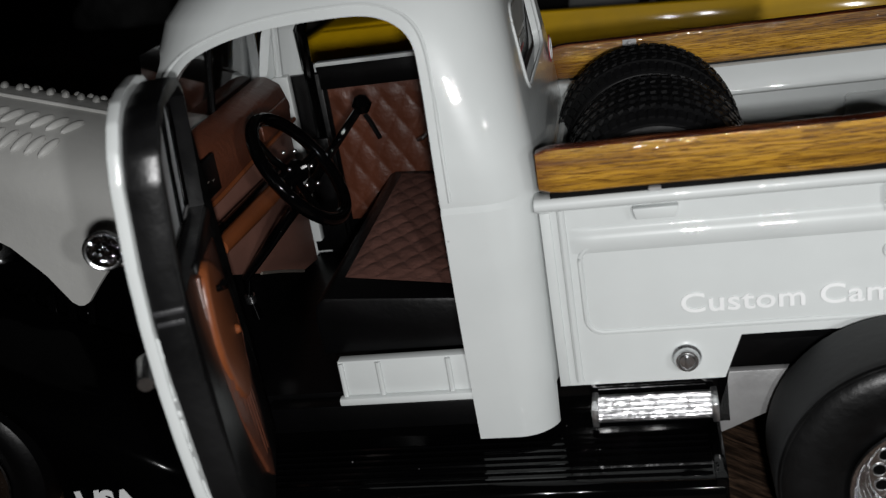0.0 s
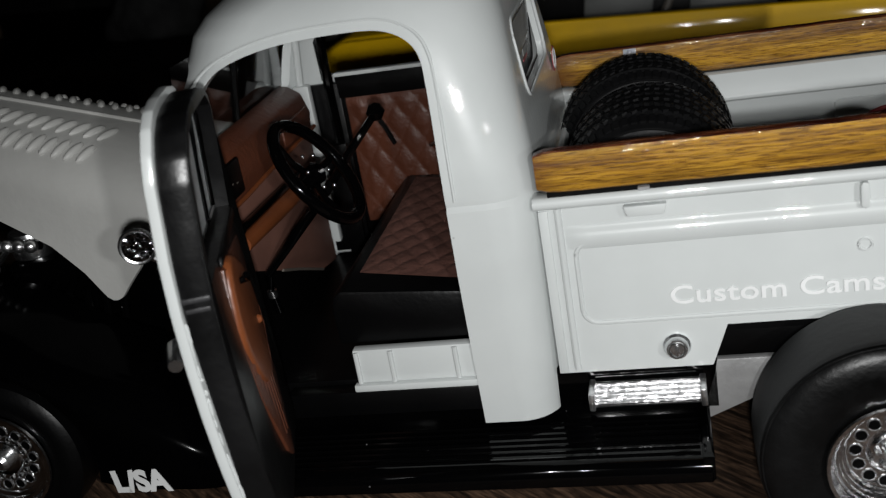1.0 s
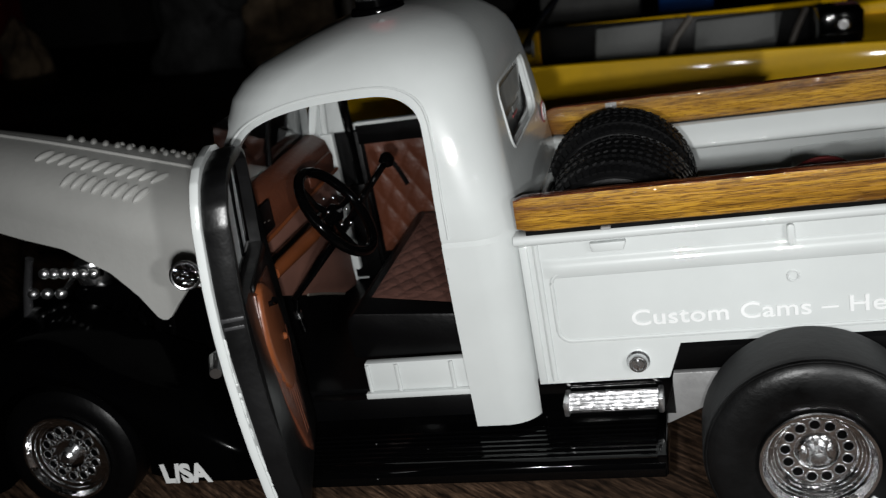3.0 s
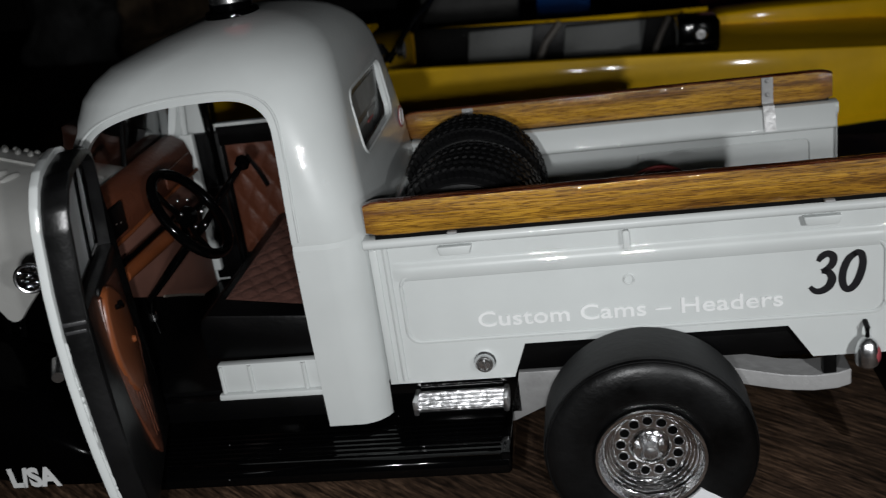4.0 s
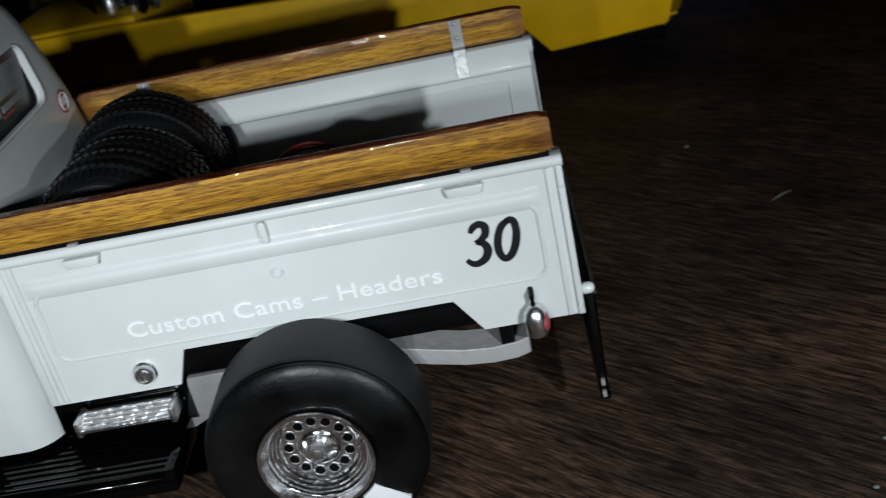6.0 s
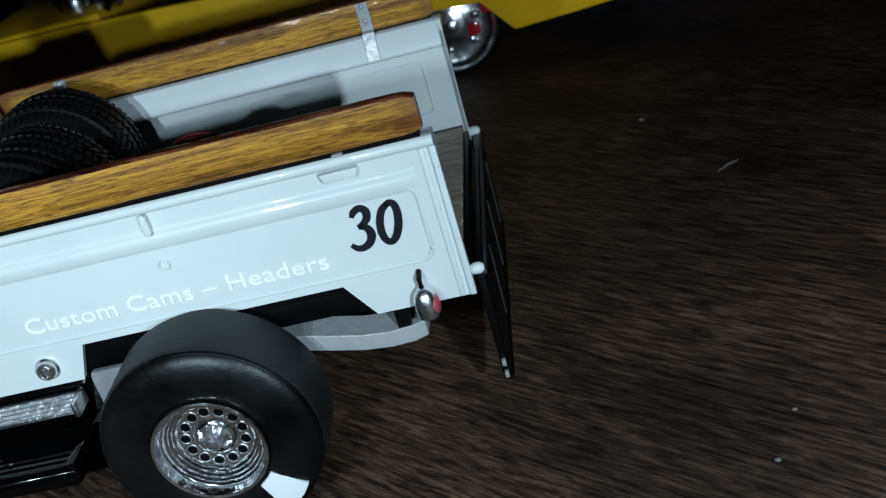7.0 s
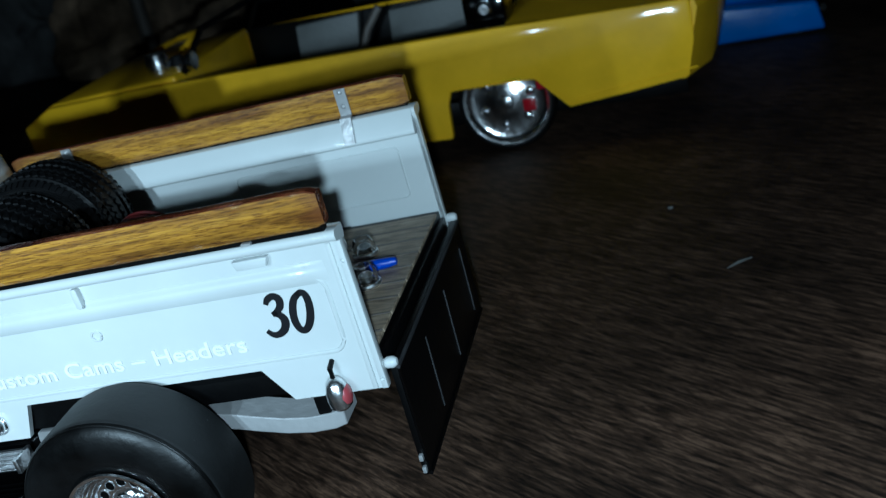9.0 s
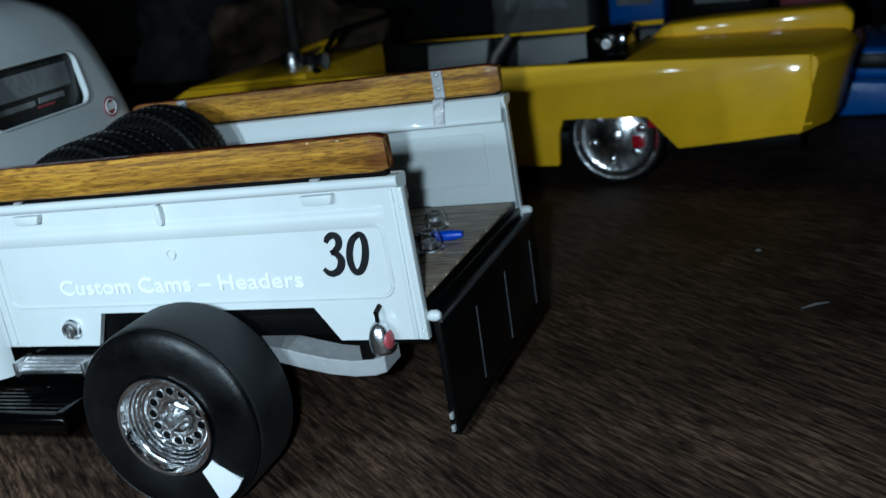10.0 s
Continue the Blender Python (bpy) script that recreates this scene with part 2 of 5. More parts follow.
for m in (BOARD, BOARDEDGE):  # thick, uneven varnish
    nt = m.node_tree
    b = nt.nodes["Principled BSDF"]
    b.inputs["Specular IOR Level"].default_value = 0.3
    b.inputs["Coat Weight"].default_value, b.inputs["Coat Roughness"].default_value = 1.0, 0.04
    n = add(nt, "ShaderNodeTexNoise", Scale=760.0, Detail=3.0)
    nt.links.new(coords(nt, (0.5, 1, 1)), n.inputs["Vector"])
    c = nt.nodes.new("ShaderNodeBump")
    c.inputs["Strength"].default_value, c.inputs["Distance"].default_value = 0.7, 0.05 * CM
    nt.links.new(n.outputs["Fac"], c.inputs["Height"])
    nt.links.new(c.outputs["Normal"], b.inputs["Coat Normal"])
BEDWOOD = wood("grey_brown_planks", (0.15, 0.115, 0.08), (0.29, 0.23, 0.16), (0.38, 0.31, 0.22), 160, 0.5, along=(0.2, 1.2, 1.2))
TABLE = wood("dark_table_wood", (0.013, 0.0078, 0.005), (0.06, 0.0365, 0.0235), (0.145, 0.092, 0.061), 520, 0.62, along=(0.095, 1.0, 1.0), relief=0.05, streak=0.9, turn=38, fleck=0.95, spread=0.12)
TABLE.node_tree.nodes["Principled BSDF"].inputs["Specular IOR Level"].default_value = 0.22
nt = TABLE.node_tree  # broad lighter and darker patches
b = nt.nodes["Principled BSDF"]
grain = b.inputs["Base Color"].links[0].from_socket
broad = add(nt, "ShaderNodeTexNoise", Scale=26.0, Detail=4.0, Roughness=0.6)
nt.links.new(coords(nt, (0.55, 1, 1), 38), broad.inputs["Vector"])
patch = nt.nodes.new("ShaderNodeMix")
patch.data_type, patch.blend_type = "RGBA", "MULTIPLY"
patch.inputs[0].default_value = 1.0
nt.links.new(grain, patch.inputs[6])
nt.links.new(ramp(nt, broad.outputs["Fac"], [(0.33, (0.36, 0.34, 0.32)), (0.5, (0.9, 0.87, 0.84)), (0.68, (1.42, 1.36, 1.3))]), patch.inputs[7])
nt.links.new(patch.outputs[2], b.inputs["Base Color"])
PANE = glass("clear_plastic_pane", (0.92, 0.94, 0.95))
# pale door pane: rough and only about half transmitting
MILKYPANE = glass("milky_clear_plastic_pane", (0.8, 0.82, 0.83), 0.35)
MILKYPANE.node_tree.nodes["Principled BSDF"].inputs["Transmission Weight"].default_value = 0.55
LENS = glass("clear_plastic_part", (0.95, 0.96, 0.97), 0.05)
DECALDARK = paint("dark_window_plate", (0.03, 0.032, 0.033), 0.25, vary=0.3)
DECALGREY = paint("grey_print", (0.22, 0.23, 0.23), 0.5, vary=0.3)
DECALRED = paint("dark_red_print", (0.30, 0.05, 0.06), 0.4)
ROOM = paint("dark_room_wall", (0.014, 0.013, 0.012), 0.8, vary=0.3)


# ---- mesh helpers, all in centimetres ----
def linked(name, mesh, material, parent, label=""):
    ob = new(name, mesh)
    if material is not None:
        mesh.materials.append(material)
    if parent is not None:
        ob.parent = parent
    if label:
        ob["label"] = label
    return ob


def part(name, bm, material, parent, label="", smooth=35):
    """Links a bmesh as one mesh object under a thing or under a part."""
    bmesh.ops.recalc_face_normals(bm, faces=bm.faces)
    bmesh.ops.scale(bm, vec=(CM, CM, CM), verts=bm.verts)
    mesh = bpy.data.meshes.new(name)
    for f in bm.faces:
        f.smooth = smooth > 0
    if smooth > 0:
        for e in bm.edges:
            if len(e.link_faces) == 2 and e.calc_face_angle(0) > radians(smooth):
                e.smooth = False
    bm.to_mesh(mesh)
    bm.free()
    return linked(name, mesh, material, parent, label)


def thing(name, label, category, m=None, group=""):
    ob = new(name)
    ob.empty_display_size = 0.005
    if m is not None:
        ob.matrix_world = m
    return tagged(ob, label, category, group)


def box(x0, x1, y0, y1, z0, z1, bev=0.0, seg=2, bm=None):
    own = bmesh.new()
    bmesh.ops.create_cube(own, size=1)
    for v in own.verts:
        v.co = Vector((x0 + (v.co.x + 0.5) * (x1 - x0), y0 + (v.co.y + 0.5) * (y1 - y0), z0 + (v.co.z + 0.5) * (z1 - z0)))
    if bev:
        bmesh.ops.bevel(own, geom=own.edges[:], offset=bev, segments=seg, profile=0.5, affect="EDGES")
    return join(bm, own)


def join(bm, own):
    if bm is None:
        return own
    m = bpy.data.meshes.new("tmp")
    own.to_mesh(m)
    own.free()
    bm.from_mesh(m)
    bpy.data.meshes.remove(m)
    return bm


def prism(outline, d0, d1, axis="y", bev=0.0, seg=2, bm=None, only=None):
    """An outline extruded from d0 to d1: along y the outline is (x, z), along x it is (y, z), along z it is (x, y)."""
    own = bmesh.new()
    spot = {"y": lambda a, b, d: (a, d, b), "x": lambda a, b, d: (d, a, b), "z": lambda a, b, d: (a, b, d)}[axis]
    lo = [own.verts.new(spot(a, b, d0)) for a, b in outline]
    hi = [own.verts.new(spot(a, b, d1)) for a, b in outline]
    own.faces.new(lo)
    own.faces.new(hi[::-1])
    n = len(outline)
    for i in range(n):
        own.faces.new((lo[i], hi[i], hi[(i + 1) % n], lo[(i + 1) % n]))
    bmesh.ops.recalc_face_normals(own, faces=own.faces)
    if bev:
        edges = own.edges[:] if only is None else [e for e in own.edges if only(e)]
        bmesh.ops.bevel(own, geom=edges, offset=bev, segments=seg, profile=0.5, affect="EDGES")
    return join(bm, own)


def turned(profile, centre, axis="y", seg=40, bm=None, closed=False):
    """A profile of (radius, height) turned round an axis through centre."""
    own = bmesh.new()
    rings = []
    for r, h in profile:
        ring = []
        for i in range(seg):
            a = 2 * math.pi * i / seg
            u, w = r * math.cos(a), r * math.sin(a)
            p = {"y": (u, h, w), "x": (h, u, w), "z": (u, w, h)}[axis]
            ring.append(own.verts.new(Vector(centre) + Vector(p)))
        rings.append(ring)
    pairs = list(zip(rings, rings[1:])) + ([(rings[-1], rings[0])] if closed else [])
    for a, b in pairs:
        for i in range(seg):
            own.faces.new((a[i], a[(i + 1) % seg], b[(i + 1) % seg], b[i]))
    if not closed:
        own.faces.new(rings[-1])
    return join(bm, own)


def tube(points, r, seg=10, loop=False, bm=None):
    own = bmesh.new()
    pts = [Vector(p) for p in points]
    rings = []
    n = len(pts)
    for i, p in enumerate(pts):
        a = pts[i - 1] if (i or loop) else p
        b = pts[(i + 1) % n] if (i < n - 1 or loop) else p
        way = (b - a).normalized()
        side = way.cross(Vector((0.13, 0.21, 0.97))).normalized()
        up = side.cross(way)
        rr = r[i] if isinstance(r, (list, tuple)) else r
        rings.append([own.verts.new(p + rr * (math.cos(t) * side + math.sin(t) * up)) for t in [2 * math.pi * k / seg for k in range(seg)]])
    for i in range(n if loop else n - 1):
        a, b = rings[i], rings[(i + 1) % n]
        for k in range(seg):
            own.faces.new((a[k], a[(k + 1) % seg], b[(k + 1) % seg], b[k]))
    if not loop:
        own.faces.new(rings[0])
        own.faces.new(rings[-1][::-1])
    return join(bm, own)


def rounded(x0, x1, z0, z1, r, n=6):
    out = []
    for cx, cz, a0 in ((x1 - r, z1 - r, 0), (x0 + r, z1 - r, 90), (x0 + r, z0 + r, 180), (x1 - r, z0 + r, 270)):
        for k in range(n + 1):
            a = radians(a0 + 90 * k / n)
            out.append((cx + r * math.cos(a), cz + r * math.sin(a)))
    return out


def loft(sections, bm=None, caps=True):
    own = bmesh.new()
    rings = [[own.verts.new(p) for p in s] for s in sections]
    n = len(rings[0])
    for a, b in zip(rings, rings[1:]):
        for i in range(n):
            own.faces.new((a[i], a[(i + 1) % n], b[(i + 1) % n], b[i]))
    if caps:
        own.faces.new(rings[0])
        own.faces.new(rings[-1][::-1])
    bmesh.ops.recalc_face_normals(own, faces=own.faces)
    return join(bm, own)


def eased(points, n=4):
    """A smooth line through points of (a, b)."""
    p = [points[0]] + list(points) + [points[-1]]
    out = []
    for q0, q1, q2, q3 in zip(p, p[1:], p[2:], p[3:]):
        for k in range(n):
            t = k / n
            out.append(tuple(0.5 * (2 * b + (c - a) * t + (2 * a - 5 * b + 4 * c - d) * t * t + (3 * b - a - 3 * c + d) * t ** 3) for a, b, c, d in zip(q0, q1, q2, q3)))
    return out + [points[-1]]


def carved(bm, cutters):
    """bm with the closed meshes of cutters taken away."""
    def raw(b):
        bmesh.ops.recalc_face_normals(b, faces=b.faces)
        m = bpy.data.meshes.new("tmp")
        b.to_mesh(m)
        b.free()
        return bpy.data.objects.new("tmp", m)
    body = raw(bm)
    scene.collection.objects.link(body)
    gone = [body]
    for c in cutters:
        ob = raw(c)
        scene.collection.objects.link(ob)
        gone.append(ob)
        mod = body.modifiers.new("cut", "BOOLEAN")
        mod.operation, mod.solver, mod.object = "DIFFERENCE", "EXACT", ob
    bpy.context.view_layer.update()
    mesh = bpy.data.meshes.new_from_object(body.evaluated_get(bpy.context.evaluated_depsgraph_get()))
    out = bmesh.new()
    out.from_mesh(mesh)
    bpy.data.meshes.remove(mesh)
    for ob in gone:
        m = ob.data
        bpy.data.objects.remove(ob)
        bpy.data.meshes.remove(m)
    return out


def lettering(text, size, material, parent, spot, turn=(90, 0, 0), width=1.0, shear=0.0, space=1.0, bold=0.0, depth=0.006, name="lettering", label=""):
    """Words in the built-in font; spot is the left end of the base line; size the height of the letters, width the whole length."""
    cu = bpy.data.curves.new("tmp", "FONT")
    cu.body, cu.size, cu.shear, cu.space_character = text, size * 1.4 * CM, shear, space
    cu.extrude, cu.offset, cu.resolution_u = depth * CM, bold * CM, 6
    ob = bpy.data.objects.new("tmp", cu)
    scene.collection.objects.link(ob)
    bpy.context.view_layer.update()
    mesh = bpy.data.meshes.new_from_object(ob.evaluated_get(bpy.context.evaluated_depsgraph_get()))
    bpy.data.objects.remove(ob)
    bpy.data.curves.remove(cu)
    xs, ys = [v.co.x for v in mesh.vertices], [v.co.y for v in mesh.vertices]
    mesh.transform(Matrix.Diagonal((width * CM / (max(xs) - min(xs)), size * CM / (max(ys) - min(ys)), 1, 1)) @ Matrix.Translation((-min(xs), -min(ys), 0)))
    mesh.transform(pose(*[c * CM for c in spot], *turn))
    mesh.materials.clear()
    return linked(name, mesh, material, parent, label)


# ---- the table and the dark room ----
YC = 2.5  # the truck's middle
table = part("table_top", box(-48, 46, -26, 56, -2.5, 0, 0.1), TABLE, None)
tagged(table, "dark brown wood-grained table top with fine pale streaks", "table", kind="structure")
wall = part("wall_back", box(-48, 46, 56.2, 58, -2.5, 34), ROOM, None)
tagged(wall, "plain dark wall behind the table", "wall", kind="structure")

# ---- the pickup truck ----
truck = thing("pickup_truck", "grey-white model pickup truck with open door and lowered tailgate", "model truck", TRUCK)


def mirrored(y):
    return 2 * YC - y


# bed: two sides, floor, front panel, boards, tailgate
NOTCH = [(0.0, 2.3), (1.95, 2.3), (2.16, 2.86), (6.03, 2.86), (6.38, 2.33), (7.78, 2.33)]


def bed_side(near):
    def fy(y):
        return y if near else mirrored(y)
    outline = NOTCH + [(7.78, 4.6), (0.0, 4.6)]
    side = part("bed_side", prism(outline, fy(0.0), fy(0.1)), WHITE, truck)
    # rolled top rail
    rail = [(-0.12 + 0.075 * math.cos(radians(a)), 4.715 + 0.08 * math.sin(radians(a))) for a in range(260, 89, -17)] + [(0.12, 4.79), (0.15, 4.77), (0.16, 4.7), (0.12, 4.58)]
    part("rail", prism([(fy(a), b) for a, b in rail], -0.03, 7.8, axis="x"), WHITE, side, smooth=50)
    # pressed panel: a raised bead all round, with a flat field inside it
    path = [(x, fy(0.006), z) for x, z in rounded(0.4, 7.38, 3.0, 4.13, 0.2)]
    part("panel_bead", tube(path, 0.034, 8, loop=True), WHITE, side)
    swage = [(0.002, 4.03), (-0.032, 4.07), (-0.058, 4.12), (-0.074, 4.16), (-0.08, 4.19), (-0.077, 4.215), (-0.068, 4.235), (-0.054, 4.25), (-0.048, 4.275), (-0.046, 4.3), (-0.04, 4.325), (-0.026, 4.345), (0.002, 4.36)]
    ends = [(0.3, 0.02), (0.36, 0.4), (0.46, 0.85), (0.6, 1), (2.4, 1), (4.8, 1), (7.2, 1), (7.32, 0.85), (7.4, 0.4), (7.46, 0.02)]
    part("swage", loft([[(x, fy(0.002 + (a - 0.002) * 0.58 * k), b) for a, b in swage] for x, k in ends]), WHITE, side, smooth=60)
    # posts at both ends
    part("front_post", prism([(0.0, 2.32), (0.12, 2.32), (0.12, 4.58), (0.0, 4.58)], fy(-0.03), fy(0.01), bev=0.012), WHITE, side)
    part("front_post", tube([(0.25, fy(-0.005), 2.36), (0.24, fy(-0.005), 2.42), (0.24, fy(-0.005), 4.6)], 0.045, 10), WHITE, side)
    part("rear_post", prism([(7.56, 2.34), (7.63, 2.34), (7.63, 4.58), (7.56, 4.58)], fy(-0.03), fy(0.01), bev=0.012), WHITE, side)
    part("rear_post", prism([(7.7, 2.34), (7.79, 2.34), (7.79, 4.6), (7.7, 4.6)], fy(-0.05), fy(0.1), bev=0.015), WHITE, side)
    for x in (1.31, 6.51):
        part("stake_pocket", prism([(x - 0.23, 4.44), (x + 0.2, 4.44), (x + 0.25, 4.58), (x - 0.27, 4.58)], fy(-0.12), fy(0.01), bev=0.02), WHITE, side)
    part("stake_pocket", prism(rounded(3.74, 3.84, 4.28, 4.6, 0.045, 3), fy(-0.1), fy(0.01), bev=0.015), WHITE, side)
    bolt = turned([(0.085, -0.012), (0.085, 0.0), (0.06, 0.006), (0.06, -0.004), (0.0001, -0.004)], (3.79, fy(0), 3.8), "y", 18)
    part("bolt", tube([(3.79 + 0.075 * math.cos(a), fy(-0.01), 3.8 + 0.075 * math.sin(a)) for a in [k * math.pi / 8 for k in range(16)]], 0.017, 6, loop=True, bm=bolt), WHITE, side)
    for x, z in ((7.745, 4.32), (7.745, 2.5)):
        part("rivet", turned([(0.03, -0.012), (0.02, 0.012), (0.0001, 0.014)], (x, fy(-0.06), z), "y", 10), WHITE, side)
    # inner face: a stepped ledge under the rail and a pressed panel
    part("inner_ledge", prism([(fy(0.1), 4.34), (fy(0.24), 4.34), (fy(0.29), 4.38), (fy(0.285), 4.43), (fy(0.15), 4.785), (fy(0.1), 4.785)], 0.15, 7.74, axis="x", bev=0.012), WHITE, side)
    part("inner_bead", tube([(x, fy(0.106), z) for x, z in rounded(4.2, 7.3, 3.2, 4.15, 0.1, 3)], 0.018, 6, loop=True), WHITE, side)
    return side


near_side = bed_side(True)
bed_side(False)
floor_part = part("bed_floor", box(0.05, 7.7, 0.1, mirrored(0.1), 2.72, 2.84), SATIN, truck)
for i in range(9):
    y0 = 0.12 + i * 0.508
    part("plank", box(0.1, 7.72, y0, y0 + 0.47, 2.84, 2.9, 0.012, 1), BEDWOOD, floor_part)
    if i:
        part("skid_strip", box(0.1, 7.7, y0 - 0.045, y0 + 0.007, 2.83, 2.908, 0.008, 1), RAGGREY, floor_part)
front_panel = part("bed_front_panel", box(0.02, 0.12, 0.1, mirrored(0.1), 2.4, 4.6, 0.01), WHITE, truck)
for z in (4.05, 4.35, 4.62):
    part("rib", tube([(0.14, 0.12, z), (0.14, mirrored(0.12), z)], 0.07, 10), WHITE, front_panel)
part("rear_sill", box(7.5, 7.78, 0.1, mirrored(0.1), 2.45, 2.72, 0.03), SATIN, truck)


def side_board(near):
    def fy(y):
        return y if near else mirrored(y)
    y0, y1 = sorted((fy(-0.17), fy(0.03)))
    x0 = 0.05 if near else -0.1
    bm = bmesh.new()
    n = 60
    rings = []
    for i in range(n + 1):
        t = i / n
        x = x0 + (7.72 - x0) * t
        zc, hz = 5.12 if near else 5.09, 0.265 * min(1, 0.82 + 9 * min(t, 1 - t))
        wob = 0.008 * noise.noise(Vector((x * 2.3, y0, 0.3)))
        rings.append([(x, y, zc + w + wob) for y, w in ((y0, -hz + 0.03), (y0 + 0.03, -hz), (y1 - 0.03, -hz), (y1, -hz + 0.03), (y1, hz - 0.04), (y1 - 0.005, hz - 0.02), (y1 - 0.02, hz - 0.005), (y1 - 0.04, hz), (y0 + 0.04, hz), (y0 + 0.02, hz - 0.005), (y0 + 0.005, hz - 0.02), (y0, hz - 0.04))])
    loft(rings, bm)
    board = part("side_board", bm, BOARD, truck, "golden-brown varnished wooden side board with dark grain", smooth=50)
    board.data.materials.append(BOARDEDGE)
    for f in board.data.polygons:
        if f.normal.z > 0.6 or abs(f.normal.x) > 0.9:
            f.material_index = 1
    # added dark strip: the shade in the gap between board and rail
    part("gap_shade", box(0.16, 7.66, y0 + 0.035, y1 - 0.02, 4.775, 4.87), SATIN, board, "dark strip added for the shaded gap under the board")
    inner = fy(0.04)
    for x in (1.31 if near else 1.12, 6.58):
        d = 1 if near else -1
        line = [(inner, 5.34), (inner, 4.84), (inner + 0.12 * d, 4.82), (inner + 0.27 * d, 4.42)]
        back = [(y + 0.03 * d, z + (0.03 if k in (1, 2) else 0)) for k, (y, z) in enumerate(line)][::-1]
        strap = part("strap", prism(line + back, x - 0.1, x + 0.1, axis="x"), STRAP, board, "bare metal strap with two rivets", smooth=0)
        part("strap_foot", box(x - 0.07, x + 0.07, min(fy(-0.2), inner), max(fy(-0.2), inner), 4.8, 4.84, 0.008, 1), STRAP, board)
        for z in (5.28, 5.03):
            part("rivet", turned([(0.045, 0.0), (0.04, 0.02), (0.02, 0.035), (0.0001, 0.037)] if near else [(0.045, 0.0), (0.04, -0.02), (0.02, -0.035), (0.0001, -0.037)], (x, inner + (0.03 if near else -0.03), z), "y", 12), STRAP, strap)
    return board


side_board(True)
side_board(False)

# tailgate, let down
def gate_at(t, off=0.0):
    """A place on the hanging tailgate: t from 0 at the hinge to 1 at its free edge, off outwards."""
    return 7.83 - 0.02 * t + off, 2.6 - 1.86 * t


TG = [(0, 0.0), (0, 0.12), (1, 0.12), (1, 0.0)]
gate = part("tailgate", prism([gate_at(*q) for q in TG], 0.1, mirrored(0.02), bev=0.025), SATIN, truck, "black tailgate hanging down")
# ribs in lighter grey than the gate: their pale highlight put into colour
for y in (1.55, 3.05, 4.6):
    part("rib", tube([(gate_at(0.22, 0.12)[0], y, gate_at(0.22)[1]), (gate_at(0.86, 0.12)[0], y - 0.06, gate_at(0.86)[1])], 0.02, 6), LIPGREY, gate)
for t in (0.02, 0.98):
    part("lip", tube([(gate_at(t, 0.12)[0], 0.1, gate_at(t)[1]), (gate_at(t, 0.12)[0], mirrored(0.02), gate_at(t)[1])], 0.035, 8), LIPGREY if t < 0.5 else SATIN, gate)
for y in (0.12, mirrored(0.04)):
    part("edge_strip", tube([(gate_at(0.03, 0.11)[0], y, gate_at(0.03)[1]), (gate_at(0.97, 0.11)[0], y, gate_at(0.97)[1])], 0.025, 6), BLACK, gate)
for y in (0.12, mirrored(0.0)):
    part("hinge_knob", turned([(0.0001, -0.11), (0.06, -0.1), (0.085, -0.04), (0.085, 0.05), (0.05, 0.1), (0.0001, 0.11)], (7.86, y, 2.64), "x", 14), WHITE, gate, "white hinge knob")
for t in (0.82, 0.93):
    x, z = gate_at(t, 0.06)
    part("catch", box(x - 0.03, x + 0.03, 0.03, 0.11, z - 0.05, z + 0.05, 0.012), STRAP, gate)

# underneath: black frame, wheel housing, silver bars
part("chassis", box(-9.5, 7.3, 1.1, 3.7, 1.75, 2.3, 0.05), SATIN, truck)
for fy0, fy1 in ((0.12, 0.9), (3.9, 4.68)):
    part("wheel_housing", box(1.9, 6.5, fy0, fy1, 2.36, 2.84, 0.03), SATIN, truck)


def bar(points, y, w, name="spring_bar"):
    """A flat silver bar of the height w along points of (x, z)."""
    top = [(x, z + w / 2) for x, z in points]
    low = [(x, z - w / 2) for x, z in points][::-1]
    return part(name, prism(top + low, y, y + 0.55, bev=0.015, seg=1), SILVER, truck, "silver-grey curved spring bar")


for y in (0.12, mirrored(1.07)):
    bar([(4.6, 2.12), (5.2, 2.03), (5.6, 1.93), (6.0, 1.84), (6.4, 1.8), (6.75, 1.82), (6.95, 1.88)], y, 0.26)
    part("link_plate", prism([(1.72, 1.38), (2.0, 2.3), (3.2, 2.3), (2.9, 1.75), (2.45, 1.72)], y, y + 0.12, bev=0.015), SILVER, truck, "silver-grey link plate")
    part("shackle", box(6.55, 6.75, y + 0.03, y + 0.2, 1.9, 2.4, 0.03), SATIN, truck)
part("axle", tube([(3.87, 0.0, 1.5), (3.87, 4.8, 1.5)], 0.22, 14), SATIN, truck)
part("axle", tube([(-7.7, 0.0, 1.95), (-7.7, 4.8, 1.95)], 0.15, 12), SATIN, truck)


